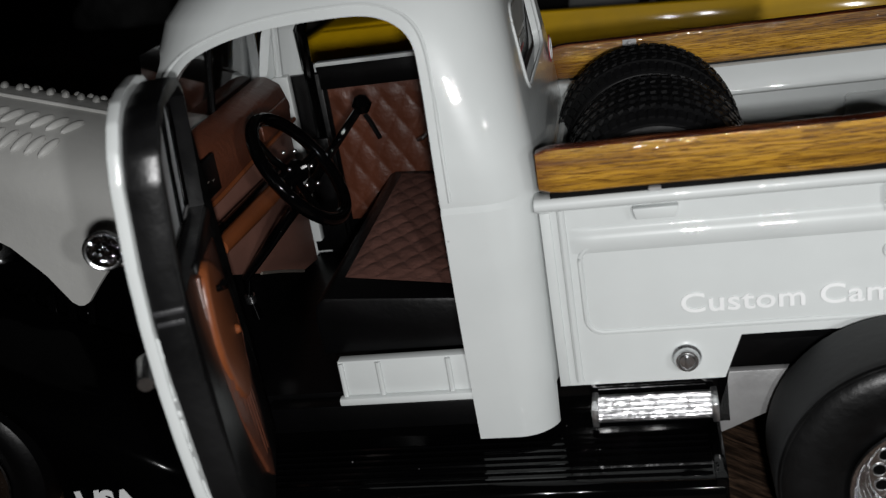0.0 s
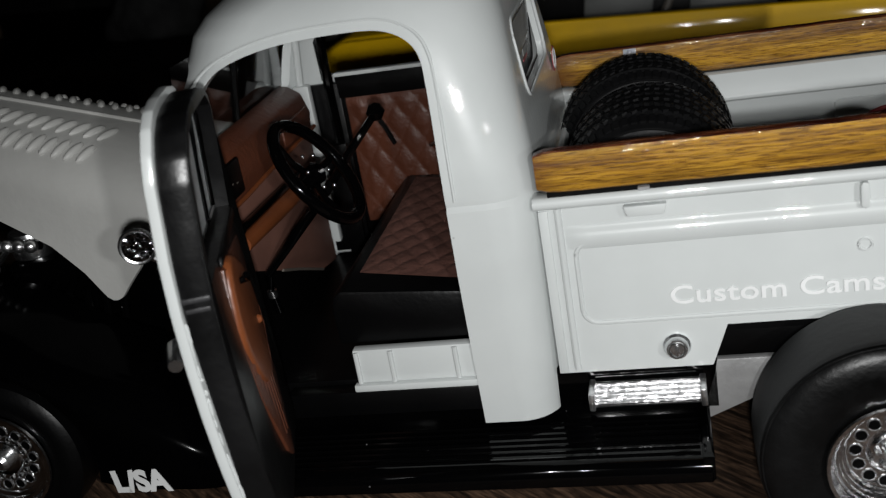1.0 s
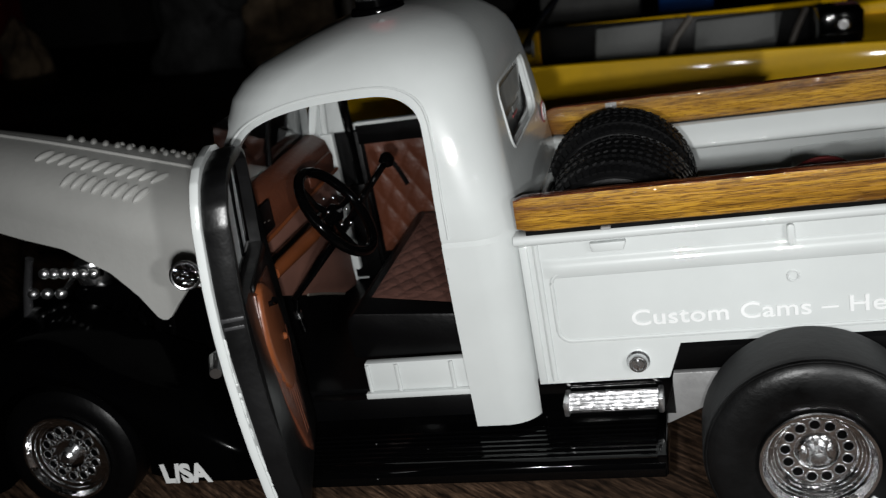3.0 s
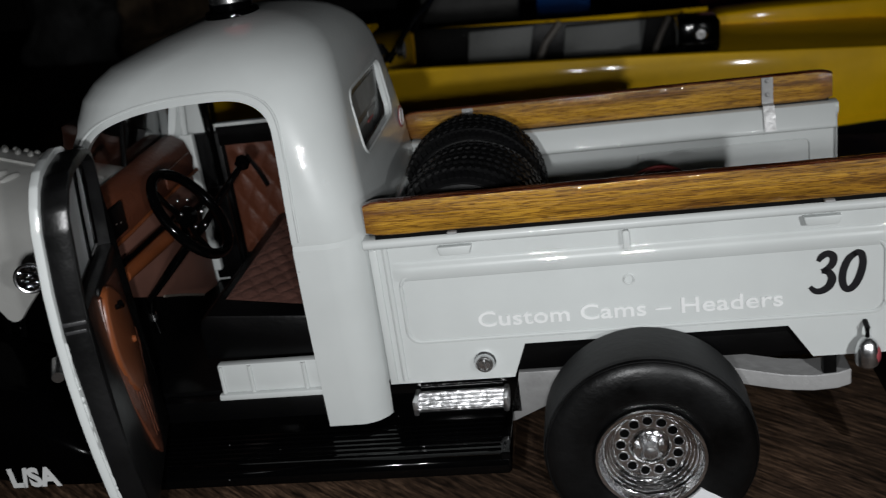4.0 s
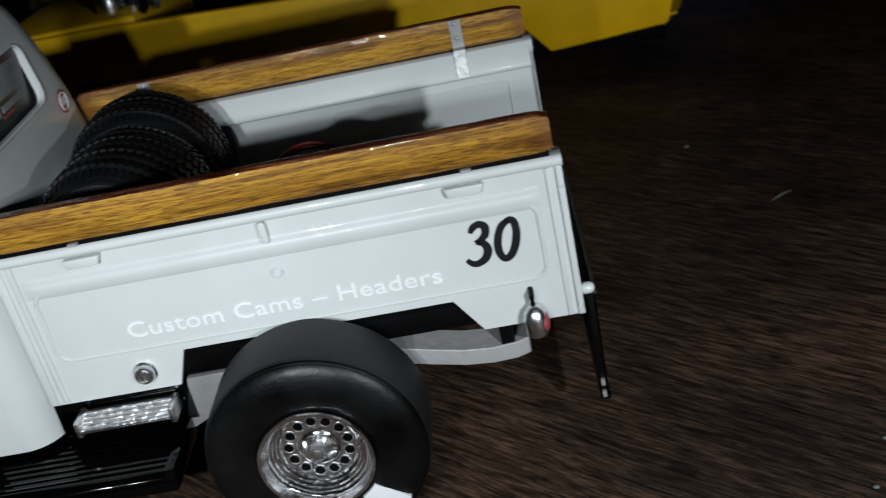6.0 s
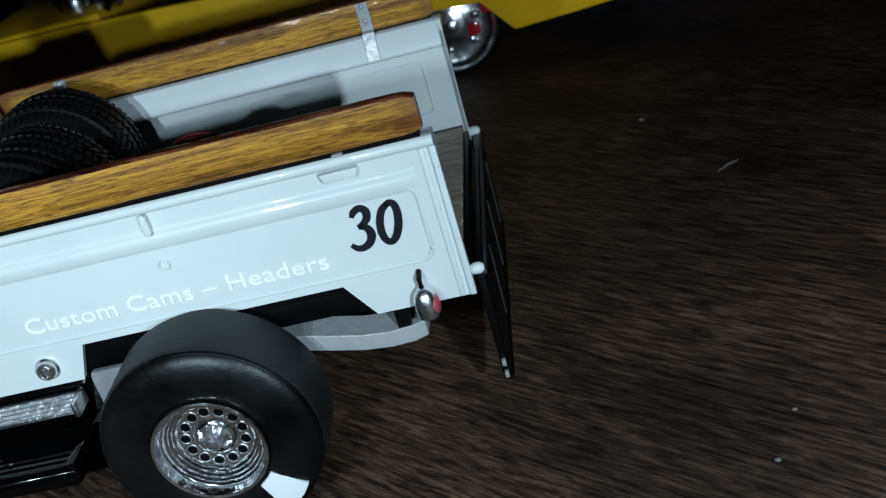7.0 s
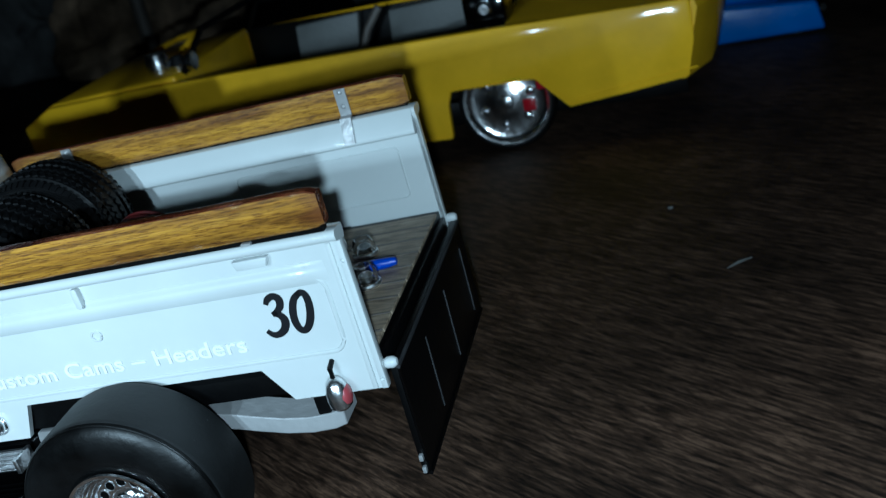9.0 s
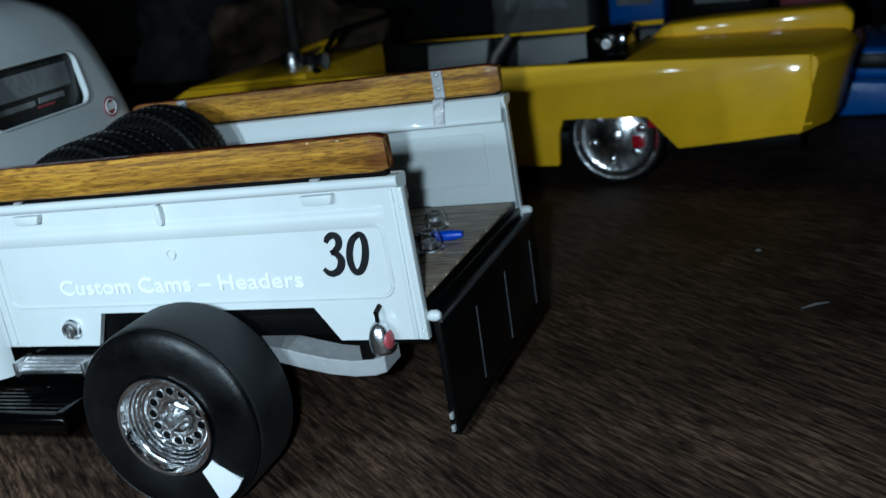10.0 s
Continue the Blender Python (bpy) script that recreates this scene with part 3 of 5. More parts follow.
# wheels
def rear_wheel(near):
    d = 1 if near else -1
    y = -1.27 if near else mirrored(-1.27)
    r = 1.54
    zc = 1.555
    if not near:  # stands on the same table
        r = 1.47
    wheel = thing("rear_wheel", "", "", None)
    wheel.parent = truck
    c = (3.89, y, zc)
    prof = [(0.74, 0.12), (0.78, 0.03), (0.86, -0.005), (1.0, -0.035), (1.15, -0.035), (1.36, -0.005), (1.455, 0.05), (r - 0.015, 0.12), (r, 0.2), (r, 1.04), (r - 0.02, 1.12), (1.4, 1.18), (1.1, 1.19), (0.78, 1.1), (0.74, 1.0)]
    tyre = part("tyre", turned([(a, h * d) for a, h in prof], c, "y", 72, closed=True), RUBBER, wheel, "wide smooth black drag tyre")
    tyre.data.materials.append(DUSTY)
    for f in tyre.data.polygons:
        if abs(f.normal.y) < 0.55 and (f.center - Vector(c) * CM).length > 1.42 * CM:
            f.material_index = 1
    # raised shoulder ring
    part("shoulder_ring", tube([(3.89 + 1.495 * math.cos(a), y + 0.085 * d, zc + 1.495 * math.sin(a)) for a in [k * math.pi / 32 for k in range(64)]], 0.014, 6, loop=True), RUBBER, tyre)
    rimp = [(0.76, 0.02), (0.8, -0.03), (0.79, -0.065), (0.75, -0.06), (0.725, 0.0), (0.705, 0.03), (0.695, 0.08), (0.67, 0.1), (0.66, 0.14), (0.63, 0.155), (0.62, 0.19), (0.585, 0.205), (0.575, 0.235), (0.545, 0.25), (0.53, 0.29), (0.52, 0.3), (0.31, 0.3), (0.28, 0.26), (0.24, 0.24), (0.2, 0.26), (0.0001, 0.26), (0.0001, 0.45), (0.7, 0.45)]
    rim = part("rim", turned([(a, h * d) for a, h in rimp], c, "y", 72), RIMCHROME, wheel, "chrome wheel rim with a ring of round holes", smooth=40)
    for k in range(13):
        a = 2 * math.pi * (k + 0.3) / 13
        px, pz = 3.89 + 0.42 * math.cos(a), zc + 0.42 * math.sin(a)
        # flat dark disc on the rim face paints the shade of an open hole
        part("hole_shade_disc", turned([(0.072, 0.03 * d), (0.072, -0.004 * d), (0.0001, -0.004 * d)], (px, y + 0.3 * d, pz), "y", 16), HOLESHADE, rim)
        part("hole_ring", tube([(px + 0.077 * math.cos(b), y + 0.298 * d, pz + 0.077 * math.sin(b)) for b in [j * math.pi / 8 for j in range(16)]], 0.011, 5, loop=True), CHROME, rim)
    for k in range(5):
        a = 2 * math.pi * k / 5 + 0.4
        part("lug_nut", turned([(0.035, 0.02 * d), (0.035, -0.07 * d), (0.02, -0.09 * d), (0.0001, -0.09 * d)], (3.89 + 0.18 * math.cos(a), y + 0.26 * d, zc + 0.18 * math.sin(a)), "y", 6), CHROME, rim)
    part("hub_cap", turned([(0.12, 0.27 * d), (0.12, 0.12 * d), (0.1, 0.08 * d), (0.05, 0.06 * d), (0.0001, 0.055 * d)], c, "y", 24), CHROME, rim)
    if near:  # one white mark on the side wall
        bm = bmesh.new()
        ring_in = [(0.86, a) for a in range(-57, -38, 3)]
        ring_out = [(1.1, -37), (1.4, -37), (1.42, -45), (1.42, -54), (1.4, -61), (1.1, -59)]
        lo = [(3.89 + q * math.cos(radians(a)), zc + q * math.sin(radians(a))) for q, a in ring_in + ring_out]
        part("sidewall_mark", prism(lo, y - 0.05, y + 0.02, bev=0.005, seg=1), TABW, tyre, "white patch left on the side wall")
    return wheel


rear_wheel(True)
rear_wheel(False)


def front_wheel(near):
    d = 1 if near else -1
    y = -0.95 if near else mirrored(-0.95)
    zf = 0.26 + 0.06 * 7.86 - 0.019 * (y + 0.4 * d)
    r = 1.2
    c = (-7.86, y, zf + r)
    wheel = thing("front_wheel", "", "", None)
    wheel.parent = truck
    prof = [(0.7, 0.1), (0.78, 0.0), (0.95, -0.03), (1.1, 0.0), (1.19, 0.08), (r, 0.16), (r, 0.6), (1.17, 0.7), (0.9, 0.75), (0.7, 0.7)]
    part("tyre", turned([(a, h * d) for a, h in prof], c, "y", 60, closed=True), SATIN, wheel, "black front tyre")
    rimp = [(0.72, 0.02), (0.78, -0.03), (0.77, -0.065), (0.73, -0.06), (0.7, -0.01), (0.68, 0.03), (0.63, 0.04), (0.62, 0.07), (0.56, 0.08), (0.55, 0.11), (0.28, 0.11), (0.26, 0.08), (0.2, 0.1), (0.0001, 0.1), (0.0001, 0.3), (0.68, 0.3)]
    rim = part("rim", turned([(a, h * d) for a, h in rimp], c, "y", 60), RIMCHROME, wheel, "chrome wheel rim with round holes", smooth=40)
    for k in range(14):
        for q, h in ((0.44, 0.075), (0.33, 0.035)):
            a = 2 * math.pi * (k + (0.5 if q < 0.4 else 0)) / 14
            px, pz = c[0] + q * math.cos(a), c[2] + q * math.sin(a)
            # dark disc in place of a recess; its shade is painted
            part("hole_shade_disc", turned([(h * 0.85, 0.03 * d), (h * 0.85, -0.008 * d), (0.0001, -0.008 * d)], (px, y + 0.11 * d, pz), "y", 12), HOLESHADE, rim)
            part("hole_ring", tube([(px + h * math.cos(b), y + 0.1 * d, pz + h * math.sin(b)) for b in [m * math.pi / 6 for m in range(12)]], 0.012, 5, loop=True), CHROME, rim)
    part("hub_cap", turned([(0.13, 0.12 * d), (0.13, -0.03 * d), (0.08, -0.08 * d), (0.0001, -0.09 * d)], c, "y", 20), CHROME, rim)
    return wheel


front_wheel(True)
front_wheel(False)


# running boards
def running_board(near):
    def fy(y):
        return y if near else mirrored(y)
    outline = [(-1.12, 1.3), (-1.14, 1.45), (-1.1, 1.55), (-0.98, 1.6), (0.0, 1.6), (0.3, 1.64), (0.3, 1.4), (-0.9, 1.34)]
    board = part("running_board", prism([(fy(a), b) for a, b in outline], -4.4, 1.83, axis="x", bev=0.015, seg=1), BLACK, truck, "ribbed glossy black running board")
    for k in range(7):
        y = fy(-0.92 + k * 0.13)
        part("rib", tube([(-4.2, y, 1.6), (1.7, y, 1.6)], 0.026, 6), BLACK, board)
    part("end_bracket", box(1.72, 1.86, min(fy(-1.1), fy(0.2)), max(fy(-1.1), fy(0.2)), 1.32, 1.66, 0.02), BLACK, board)
    part("apron", prism([(-4.4, 1.6), (2.0, 1.6), (2.0, 2.32), (-4.4, 2.32)], fy(0.12), fy(0.22), bev=0.02), BLACK, board)
    return board


running_board(True)
running_board(False)

# chrome step plate below the bed, petrol cap, tail lamps
for near in (True, False):
    def fy(y):
        return y if near else mirrored(y)
    step = part("step_plate", prism([(fy(-0.3), 1.93), (fy(-0.32), 1.98), (fy(-0.04), 2.12), (fy(0.06), 2.12), (fy(0.06), 1.93)], 0.4, 1.8, axis="x", bev=0.015, seg=1), STEPCHROME, truck, "ribbed chrome step plate")
    for k in range(5):
        y, z = -0.305 + 0.066 * k, 1.995 + 0.032 * k
        part("rib", tube([(0.42, fy(y), z), (1.78, fy(y), z)], 0.021, 6), STEPCHROME, step)
    for x in (0.4, 1.8):
        part("end_cap", box(x - 0.04, x + 0.04, min(fy(-0.36), fy(0.06)), max(fy(-0.36), fy(0.06)), 1.91, 2.16, 0.02), STEPCHROME, step)
cap = part("fuel_cap", turned([(0.175, 0.02), (0.175, -0.03), (0.15, -0.06), (0.15, -0.1), (0.13, -0.13), (0.0001, -0.14)], (1.52, 0, 2.61), "y", 32), CHROME, truck, "round chrome fuel cap")
part("cap_ring", tube([(1.52 + 0.1 * math.cos(a), -0.138, 2.61 + 0.1 * math.sin(a)) for a in [k * math.pi / 12 for k in range(24)]], 0.014, 6, loop=True), STEEL, cap)
part("cap_grip", box(1.5, 1.54, -0.17, -0.12, 2.53, 2.69, 0.012), CHROME, cap)
for near in (True, False):
    y = -0.16 if near else mirrored(-0.16)
    lamp = part("tail_lamp", turned([(0.0001, 2.19), (0.11, 2.2), (0.16, 2.25), (0.175, 2.36), (0.168, 2.48), (0.13, 2.6), (0.07, 2.67), (0.0001, 2.69)], (7.1, y, 0), "z", 24), CHROME, truck, "chrome tail lamp with a red lens")
    own = bmesh.new()
    bmesh.ops.create_uvsphere(own, u_segments=18, v_segments=12, radius=1)
    bmesh.ops.transform(own, matrix=Matrix.Translation((7.2, y, 2.4)) @ Matrix.Diagonal((0.09, 0.14, 0.17, 1)), verts=own.verts)
    part("lens", own, DECALRED, lamp, "red lens")
    part("bracket", tube([(7.1, -0.01 if near else mirrored(-0.01), 2.86), (7.1, y, 2.82), (7.1, y, 2.66)], 0.04, 8), SATIN, lamp)

# lettering on the near side
lettering("Custom Cams \u2013 Headers", 0.25, LETTER, near_side, (1.5, -0.008, 3.19), width=4.46, space=1.03, bold=0.004, label="white words on the bed side")


def brushed(points, widths, name, label):
    """A painted stroke on the bed side: a flat ribbon along points of (x, z)."""
    line, wide = eased(points, 5), eased([(w, 0) for w in widths], 5)
    bm = bmesh.new()
    rows = []
    for k, (x, z) in enumerate(line):
        (x0, z0), (x1, z1) = line[max(0, k - 1)], line[min(len(line) - 1, k + 1)]
        run = math.hypot(x1 - x0, z1 - z0) or 1.0
        nx, nz, w = -(z1 - z0) / run, (x1 - x0) / run, wide[k][0] * 0.62
        rows.append([bm.verts.new((x + nx * w * q, y, z + nz * w * q)) for q, y in ((-1, 0.0), (-1, -0.012), (1, -0.012), (1, 0.0))])
    for a, b in zip(rows, rows[1:]):
        for q in range(4):
            bm.faces.new((a[q], a[(q + 1) % 4], b[(q + 1) % 4], b[q]))
    bm.faces.new(rows[0])
    bm.faces.new(rows[-1][::-1])
    return part(name, bm, INK, near_side, label, smooth=0)


brushed([(6.455, 3.85), (6.5, 3.92), (6.585, 3.96), (6.66, 3.91), (6.65, 3.8), (6.57, 3.72), (6.5, 3.69)], [0.05, 0.075, 0.08, 0.09, 0.085, 0.07, 0.06], "numeral", "black brush-painted number 30 on the bed side")
brushed([(6.51, 3.7), (6.6, 3.67), (6.645, 3.57), (6.6, 3.45), (6.5, 3.385), (6.41, 3.39), (6.34, 3.46)], [0.06, 0.08, 0.095, 0.09, 0.08, 0.07, 0.05], "numeral", "")
brushed([(6.98, 3.945), (6.88, 3.87), (6.81, 3.72), (6.785, 3.55), (6.815, 3.42), (6.88, 3.385), (6.96, 3.45), (7.03, 3.6), (7.065, 3.78), (7.05, 3.91), (6.99, 3.95), (6.93, 3.92)], [0.07, 0.08, 0.085, 0.085, 0.08, 0.08, 0.085, 0.09, 0.085, 0.08, 0.07, 0.05], "numeral", "")

# ---- cab ----
def ring(z, xf, xr, hw, r, shrink=0.0):
    r = max(0.02, r)
    return [(x, y, z) for x, y in rounded(xf + shrink, xr - shrink, YC - hw + shrink, YC + hw - shrink, r, 8)]


CAB = [(1.73, -4.75, -0.02, 2.60, 0.55), (2.6, -4.75, 0.0, 2.64, 0.6), (4.0, -4.75, 0.02, 2.67, 0.62), (4.76, -4.75, 0.03, 2.68, 0.64),
       (4.83, -4.75, 0.02, 2.64, 0.64), (4.9, -4.75, 0.02, 2.66, 0.66), (5.5, -4.72, -0.04, 2.62, 0.72), (6.1, -4.62, -0.12, 2.54, 0.8), (6.6, -4.5, -0.18, 2.44, 0.9),
       (6.9, -4.38, -0.22, 2.36, 0.98), (7.15, -4.3, -0.27, 2.26, 1.0), (7.35, -4.14, -0.34, 2.14, 1.05), (7.52, -3.9, -0.44, 1.98, 1.1),
       (7.67, -3.46, -0.58, 1.78, 1.1), (7.79, -3.1, -0.76, 1.54, 1.0), (7.88, -2.75, -1.0, 1.25, 0.85), (7.95, -2.45, -1.28, 0.85, 0.6), (7.99, -2.15, -1.6, 0.4, 0.25)]
CAB = [(z, xf, xr, hw + 0.1, r) for z, xf, xr, hw, r in CAB]
outer = loft([ring(*c) for c in CAB])
inner = loft([ring(max(1.5, z - (0.12 if z > 6.8 else 0)) if i else 1.5, xf, xr, hw, r * 0.9, 0.12) for i, (z, xf, xr, hw, r) in enumerate(CAB)])
OPENING = [(-4.08, 1.5), (-4.08, 6.1), (-4.04, 6.38), (-3.93, 6.6), (-3.7, 6.79), (-3.3, 6.93), (-2.8, 7.01), (-2.2, 7.04), (-1.7, 7.03), (-1.42, 6.96), (-1.23, 6.83), (-1.13, 6.65), (-1.1, 6.4), (-1.08, 5.9),
           (-1.07, 4.8), (-1.07, 3.8), (-1.06, 2.5), (-1.05, 1.5)]
FARWIN = [(-4.05, 5.5), (-4.05, 6.0), (-3.75, 6.5), (-2.9, 6.78), (-1.6, 6.85), (-1.25, 6.7), (-1.1, 6.4), (-1.1, 5.5)]
cab = part("cab", carved(outer, [inner, prism(eased(OPENING), -1.5, 1.4), prism(FARWIN, 3.6, 6.0),
                                 prism(rounded(1.2, 3.8, 5.7, 6.7, 0.2), -0.8, 1.0, axis="x"),
                                 prism(rounded(0.3, 4.7, 5.36, 6.85, 0.25), -6.0, -3.9, axis="x")]), WHITE, truck, "grey-white rounded cab shell", smooth=30)
part("windscreen_divider", tube([(-4.66, 2.5, 5.5), (-4.55, 2.5, 6.2), (-4.4, 2.5, 6.9)], 0.045, 8), SATIN, cab)
screen = part("windscreen", prism([(-4.73, 5.3), (-4.71, 5.3), (-4.44, 6.86), (-4.46, 6.86)], 0.32, 4.68), PANE, cab, "dusty clear plastic windscreen")
screen.visible_shadow = False

def skin(z):
    for a, b in zip(CAB, CAB[1:]):
        if a[0] <= z <= b[0]:
            t = (z - a[0]) / (b[0] - a[0])
            return YC - (a[3] + t * (b[3] - a[3]))
    return YC - CAB[0][3]


big = [(-4.19, 5.3), (-4.18, 6.13), (-4.13, 6.45), (-4.0, 6.69), (-3.74, 6.89), (-3.32, 7.04), (-2.8, 7.13), (-2.2, 7.16), (-1.66, 7.15), (-1.35, 7.07), (-1.13, 6.92), (-1.02, 6.7), (-0.98, 6.4), (-0.96, 5.9), (-0.95, 4.9)]
for far in (0, 1):
    part("drip_bead", tube([(x, 2 * YC - skin(z) + 0.002 if far else skin(z) - 0.002, z) for x, z in eased(big, 6)], 0.05 if far else 0.022, 6), WHITE, cab)
part("rear_window_bezel", tube([(-0.085 - 0.13 * (z - 5.8), y, z) for y, z in rounded(1.2, 3.8, 5.7, 6.72, 0.24)], 0.028, 10, loop=True), WHITE, cab)
plate = part("rear_window", prism(rounded(1.15, 3.85, 5.66, 6.74, 0.22), -0.3, -0.27, axis="x"), DECALDARK, cab, "dark rear window with worn grey print")
for k, (y0, y1, z0, z1) in enumerate(((1.3, 3.55, 6.12, 6.55), (1.5, 2.5, 5.92, 6.02), (2.55, 3.0, 5.86, 5.9), (2.6, 3.3, 5.94, 6.04))):
    part("print_bar", box(-0.272, -0.262, y0 + 0.05, y1 + 0.05, z0, z1), DECALGREY if k != 2 else DECALRED, plate)
dot = part("round_sticker", turned([(0.2, 0.02), (0.2, 0.032), (0.0001, 0.033)], (-0.045, 4.25, 5.5), "x", 28), DECALRED, cab, "small round red and white sticker")
part("sticker_bars", box(-0.015, -0.008, 4.13, 4.37, 5.44, 5.58), LETTER, dot)
part("sticker_ring", tube([(-0.011, 4.25 + 0.15 * math.cos(a), 5.5 + 0.15 * math.sin(a)) for a in [k * math.pi / 12 for k in range(24)]], 0.012, 6, loop=True), LETTER, dot)

# seat riser (sill) below the seat, black rocker
sill = part("door_sill", box(-2.72, -0.95, -0.1, 0.06, 2.32, 2.88, 0.015), WHITE, cab, "grey-white sill panel under the seat")
part("sill_foot", box(-2.76, -0.92, -0.2, -0.08, 2.3, 2.4, 0.02), WHITE, sill)
for x in (-2.68, -2.2, -1.32):
    part("rib", tube([(x, -0.11, 2.38), (x, -0.11, 2.86)], 0.035, 8), WHITE, sill)
part("cab_floor", box(-4.6, -0.2, 0.1, 4.7, 2.15, 2.34, 0.02), SATIN, cab)
part("rocker", box(-3.75, -0.95, -0.16, 0.1, 1.92, 2.28, 0.02), SATIN, cab)
part("firewall", box(-4.55, -4.45, 0.1, 4.7, 2.3, 5.3, 0.02), SATIN, cab)

# bench seat
seat = part("bench_seat", prism([(-2.92, 2.9), (-2.94, 3.4), (-2.9, 3.6), (-2.78, 3.69), (-0.7, 3.54), (-0.6, 2.9)], 0.06, 4.74, bev=0.05), SATIN, truck, "black bench seat with a quilted brown top")


def quilted(nx, ny, spot, cell, rise):
    """A padded sheet of diamonds; spot(u, v) gives the place, v and u from 0 to 1."""
    bm = bmesh.new()
    g = [[None] * (ny + 1) for _ in range(nx + 1)]
    for i in range(nx + 1):
        for j in range(ny + 1):
            u, v = i / nx, j / ny
            p, nrm, su, sv = spot(u, v)
            a, b = (su / cell + sv / cell * 0.6), (su / cell - sv / cell * 0.6)
            puff = (abs(math.sin(math.pi * a)) * abs(math.sin(math.pi * b))) ** 0.5
            edge = min(1, 12 * min(u, 1 - u, v, 1 - v))
            g[i][j] = bm.verts.new(Vector(p) + Vector(nrm) * rise * puff * edge)
    for i in range(nx):
        for j in range(ny):
            bm.faces.new((g[i][j], g[i + 1][j], g[i + 1][j + 1], g[i][j + 1]))
    return bm


part("quilt", quilted(70, 130, lambda u, v: ((-2.64 + 1.6 * u, 0.66 - 0.26 * u + 3.95 * v, 3.685 - 0.1 * u), (0, 0, 1), 1.6 * u, 3.95 * v), 0.34, 0.035), QUILT, seat, "brown diamond-quilted cushion top", smooth=80)
part("backrest", prism([(-1.0, 3.3), (-0.72, 4.95), (-0.55, 5.1), (-0.35, 5.0), (-0.4, 3.2)], 0.1, 4.7, bev=0.06), SATIN, seat)
part("quilt", quilted(40, 130, lambda u, v: ((-1.0 + 0.27 * u, 0.35 + 4.1 * v, 3.45 + 1.4 * u), (-0.98, 0, 0.18), 1.4 * u, 4.1 * v), 0.3, 0.035), QUILT, seat, smooth=80)

# far door, shut, seen from inside
fdoor = part("passenger_door", prism([(-3.8, 2.6), (-3.8, 5.46), (-1.05, 5.46), (-1.05, 2.6)], 4.95, 5.07, bev=0.02), SATIN, truck, "passenger door seen from inside, black with a brown quilted panel")
part("quilt", quilted(80, 70, lambda u, v: ((-3.7 + 2.5 * u, 4.945, 2.85 + 2.28 * v), (0, -1, 0), 2.5 * u, 2.28 * v), 0.42, 0.035), BROWN, fdoor, "brown quilted door panel", smooth=80)
part("window_ledge", box(-3.8, -1.05, 4.84, 5.02, 5.5, 5.57, 0.02), WHITE, fdoor)
part("top_band", box(-3.8, -1.05, 4.86, 4.95, 5.12, 5.5, 0.02), SATIN, fdoor)
part("window_frame", tube([(-4.0, 5.0, 5.45), (-4.0, 4.92, 6.1), (-3.75, 4.86, 6.48)], 0.06, 8), BLACK, fdoor)
part("pull_strap", tube([(-3.2, 4.64, 4.95), (-3.0, 4.6, 4.6), (-2.9, 4.64, 4.3)], 0.04, 8), SATIN, fdoor)
part("winder", tube([(-2.3, 4.66, 4.2), (-2.2, 4.58, 4.25), (-2.0, 4.58, 4.4)], 0.035, 8), CHROME, fdoor)
part("far_post", box(-4.5, -4.22, 4.66, 4.84, 2.6, 5.45, 0.03), WHITE, cab)
part("side_lining", box(-4.4, -3.75, 4.86, 4.97, 2.35, 5.4, 0.02), SATIN, cab)
part("door_frame", tube([(-3.9, 4.86, 2.5), (-3.92, 4.88, 5.3), (-3.9, 4.8, 6.1), (-3.7, 4.72, 6.6)], 0.09, 10), BLACK, cab)
part("kick_panel", box(-4.06, -3.75, 4.6, 4.7, 2.4, 4.4, 0.02), SATIN, cab)
part("far_windscreen_post", tube([(-4.4, 4.8, 5.4), (-4.2, 4.65, 6.8)], 0.07, 10), WHITE, cab)

# dash, steering wheel, levers
dash = part("dashboard", prism([(-4.64, 5.58), (-4.46, 5.56), (-4.26, 5.42), (-4.16, 5.1), (-4.2, 4.82), (-4.32, 4.72), (-4.55, 4.7)], 0.12, 4.38, bev=0.05), BROWN, truck, "reddish-brown dashboard")
part("lower_bar", tube([(-3.9, -0.02, 4.5), (-3.91, 1.3, 4.45), (-3.92, 2.7, 4.37)], [0.11, 0.14, 0.13], 14), TAN, dash, "orange-brown lower dash roll")
part("lower_panel", prism([(0.3, 4.72), (4.5, 4.72), (4.5, 2.36), (3.72, 2.5), (0.9, 3.74), (0.3, 4.0)], -4.42, -4.3, axis="x", bev=0.02), DULLBROWN, dash, "pinkish-brown panel under the dash")
part("panel_edge", tube([(-4.3, 2.0, 3.26), (-4.29, 2.6, 3.01), (-4.29, 3.0, 2.83), (-4.3, 3.7, 2.51)], 0.025, 6), RAGGREY, dash)
part("dash_rail", tube([(-3.92, 0.1, 4.67), (-3.94, 2.8, 4.56)], 0.06, 10), BLACK, dash, "black rail under the dash")
part("glove_box", box(-4.2, -4.14, 2.9, 4.2, 4.92, 5.24, 0.02), BROWN, dash)
gauge = part("gauge_plate", box(-4.15, -4.09, 0.28, 0.92, 4.95, 5.44, 0.02), SATIN, dash, "small black dash plate with worn white print")
for y, z in ((0.52, 5.16), (0.68, 5.13)):
    part("print_mark", box(-4.094, -4.086, y, y + 0.05, z, z + 0.016), RAGGREY, gauge)
part("lower_bead", tube([(-4.2, 0.15, 4.8), (-4.2, 1.1, 4.79), (-4.2, 2.2, 4.81), (-4.2, 4.5, 4.8)], 0.035, 8), TAN, dash)
WHEELC, WHEELN = Vector((-3.1, 1.15, 5.03)), Vector((0.82, 0.02, 0.55)).normalized()
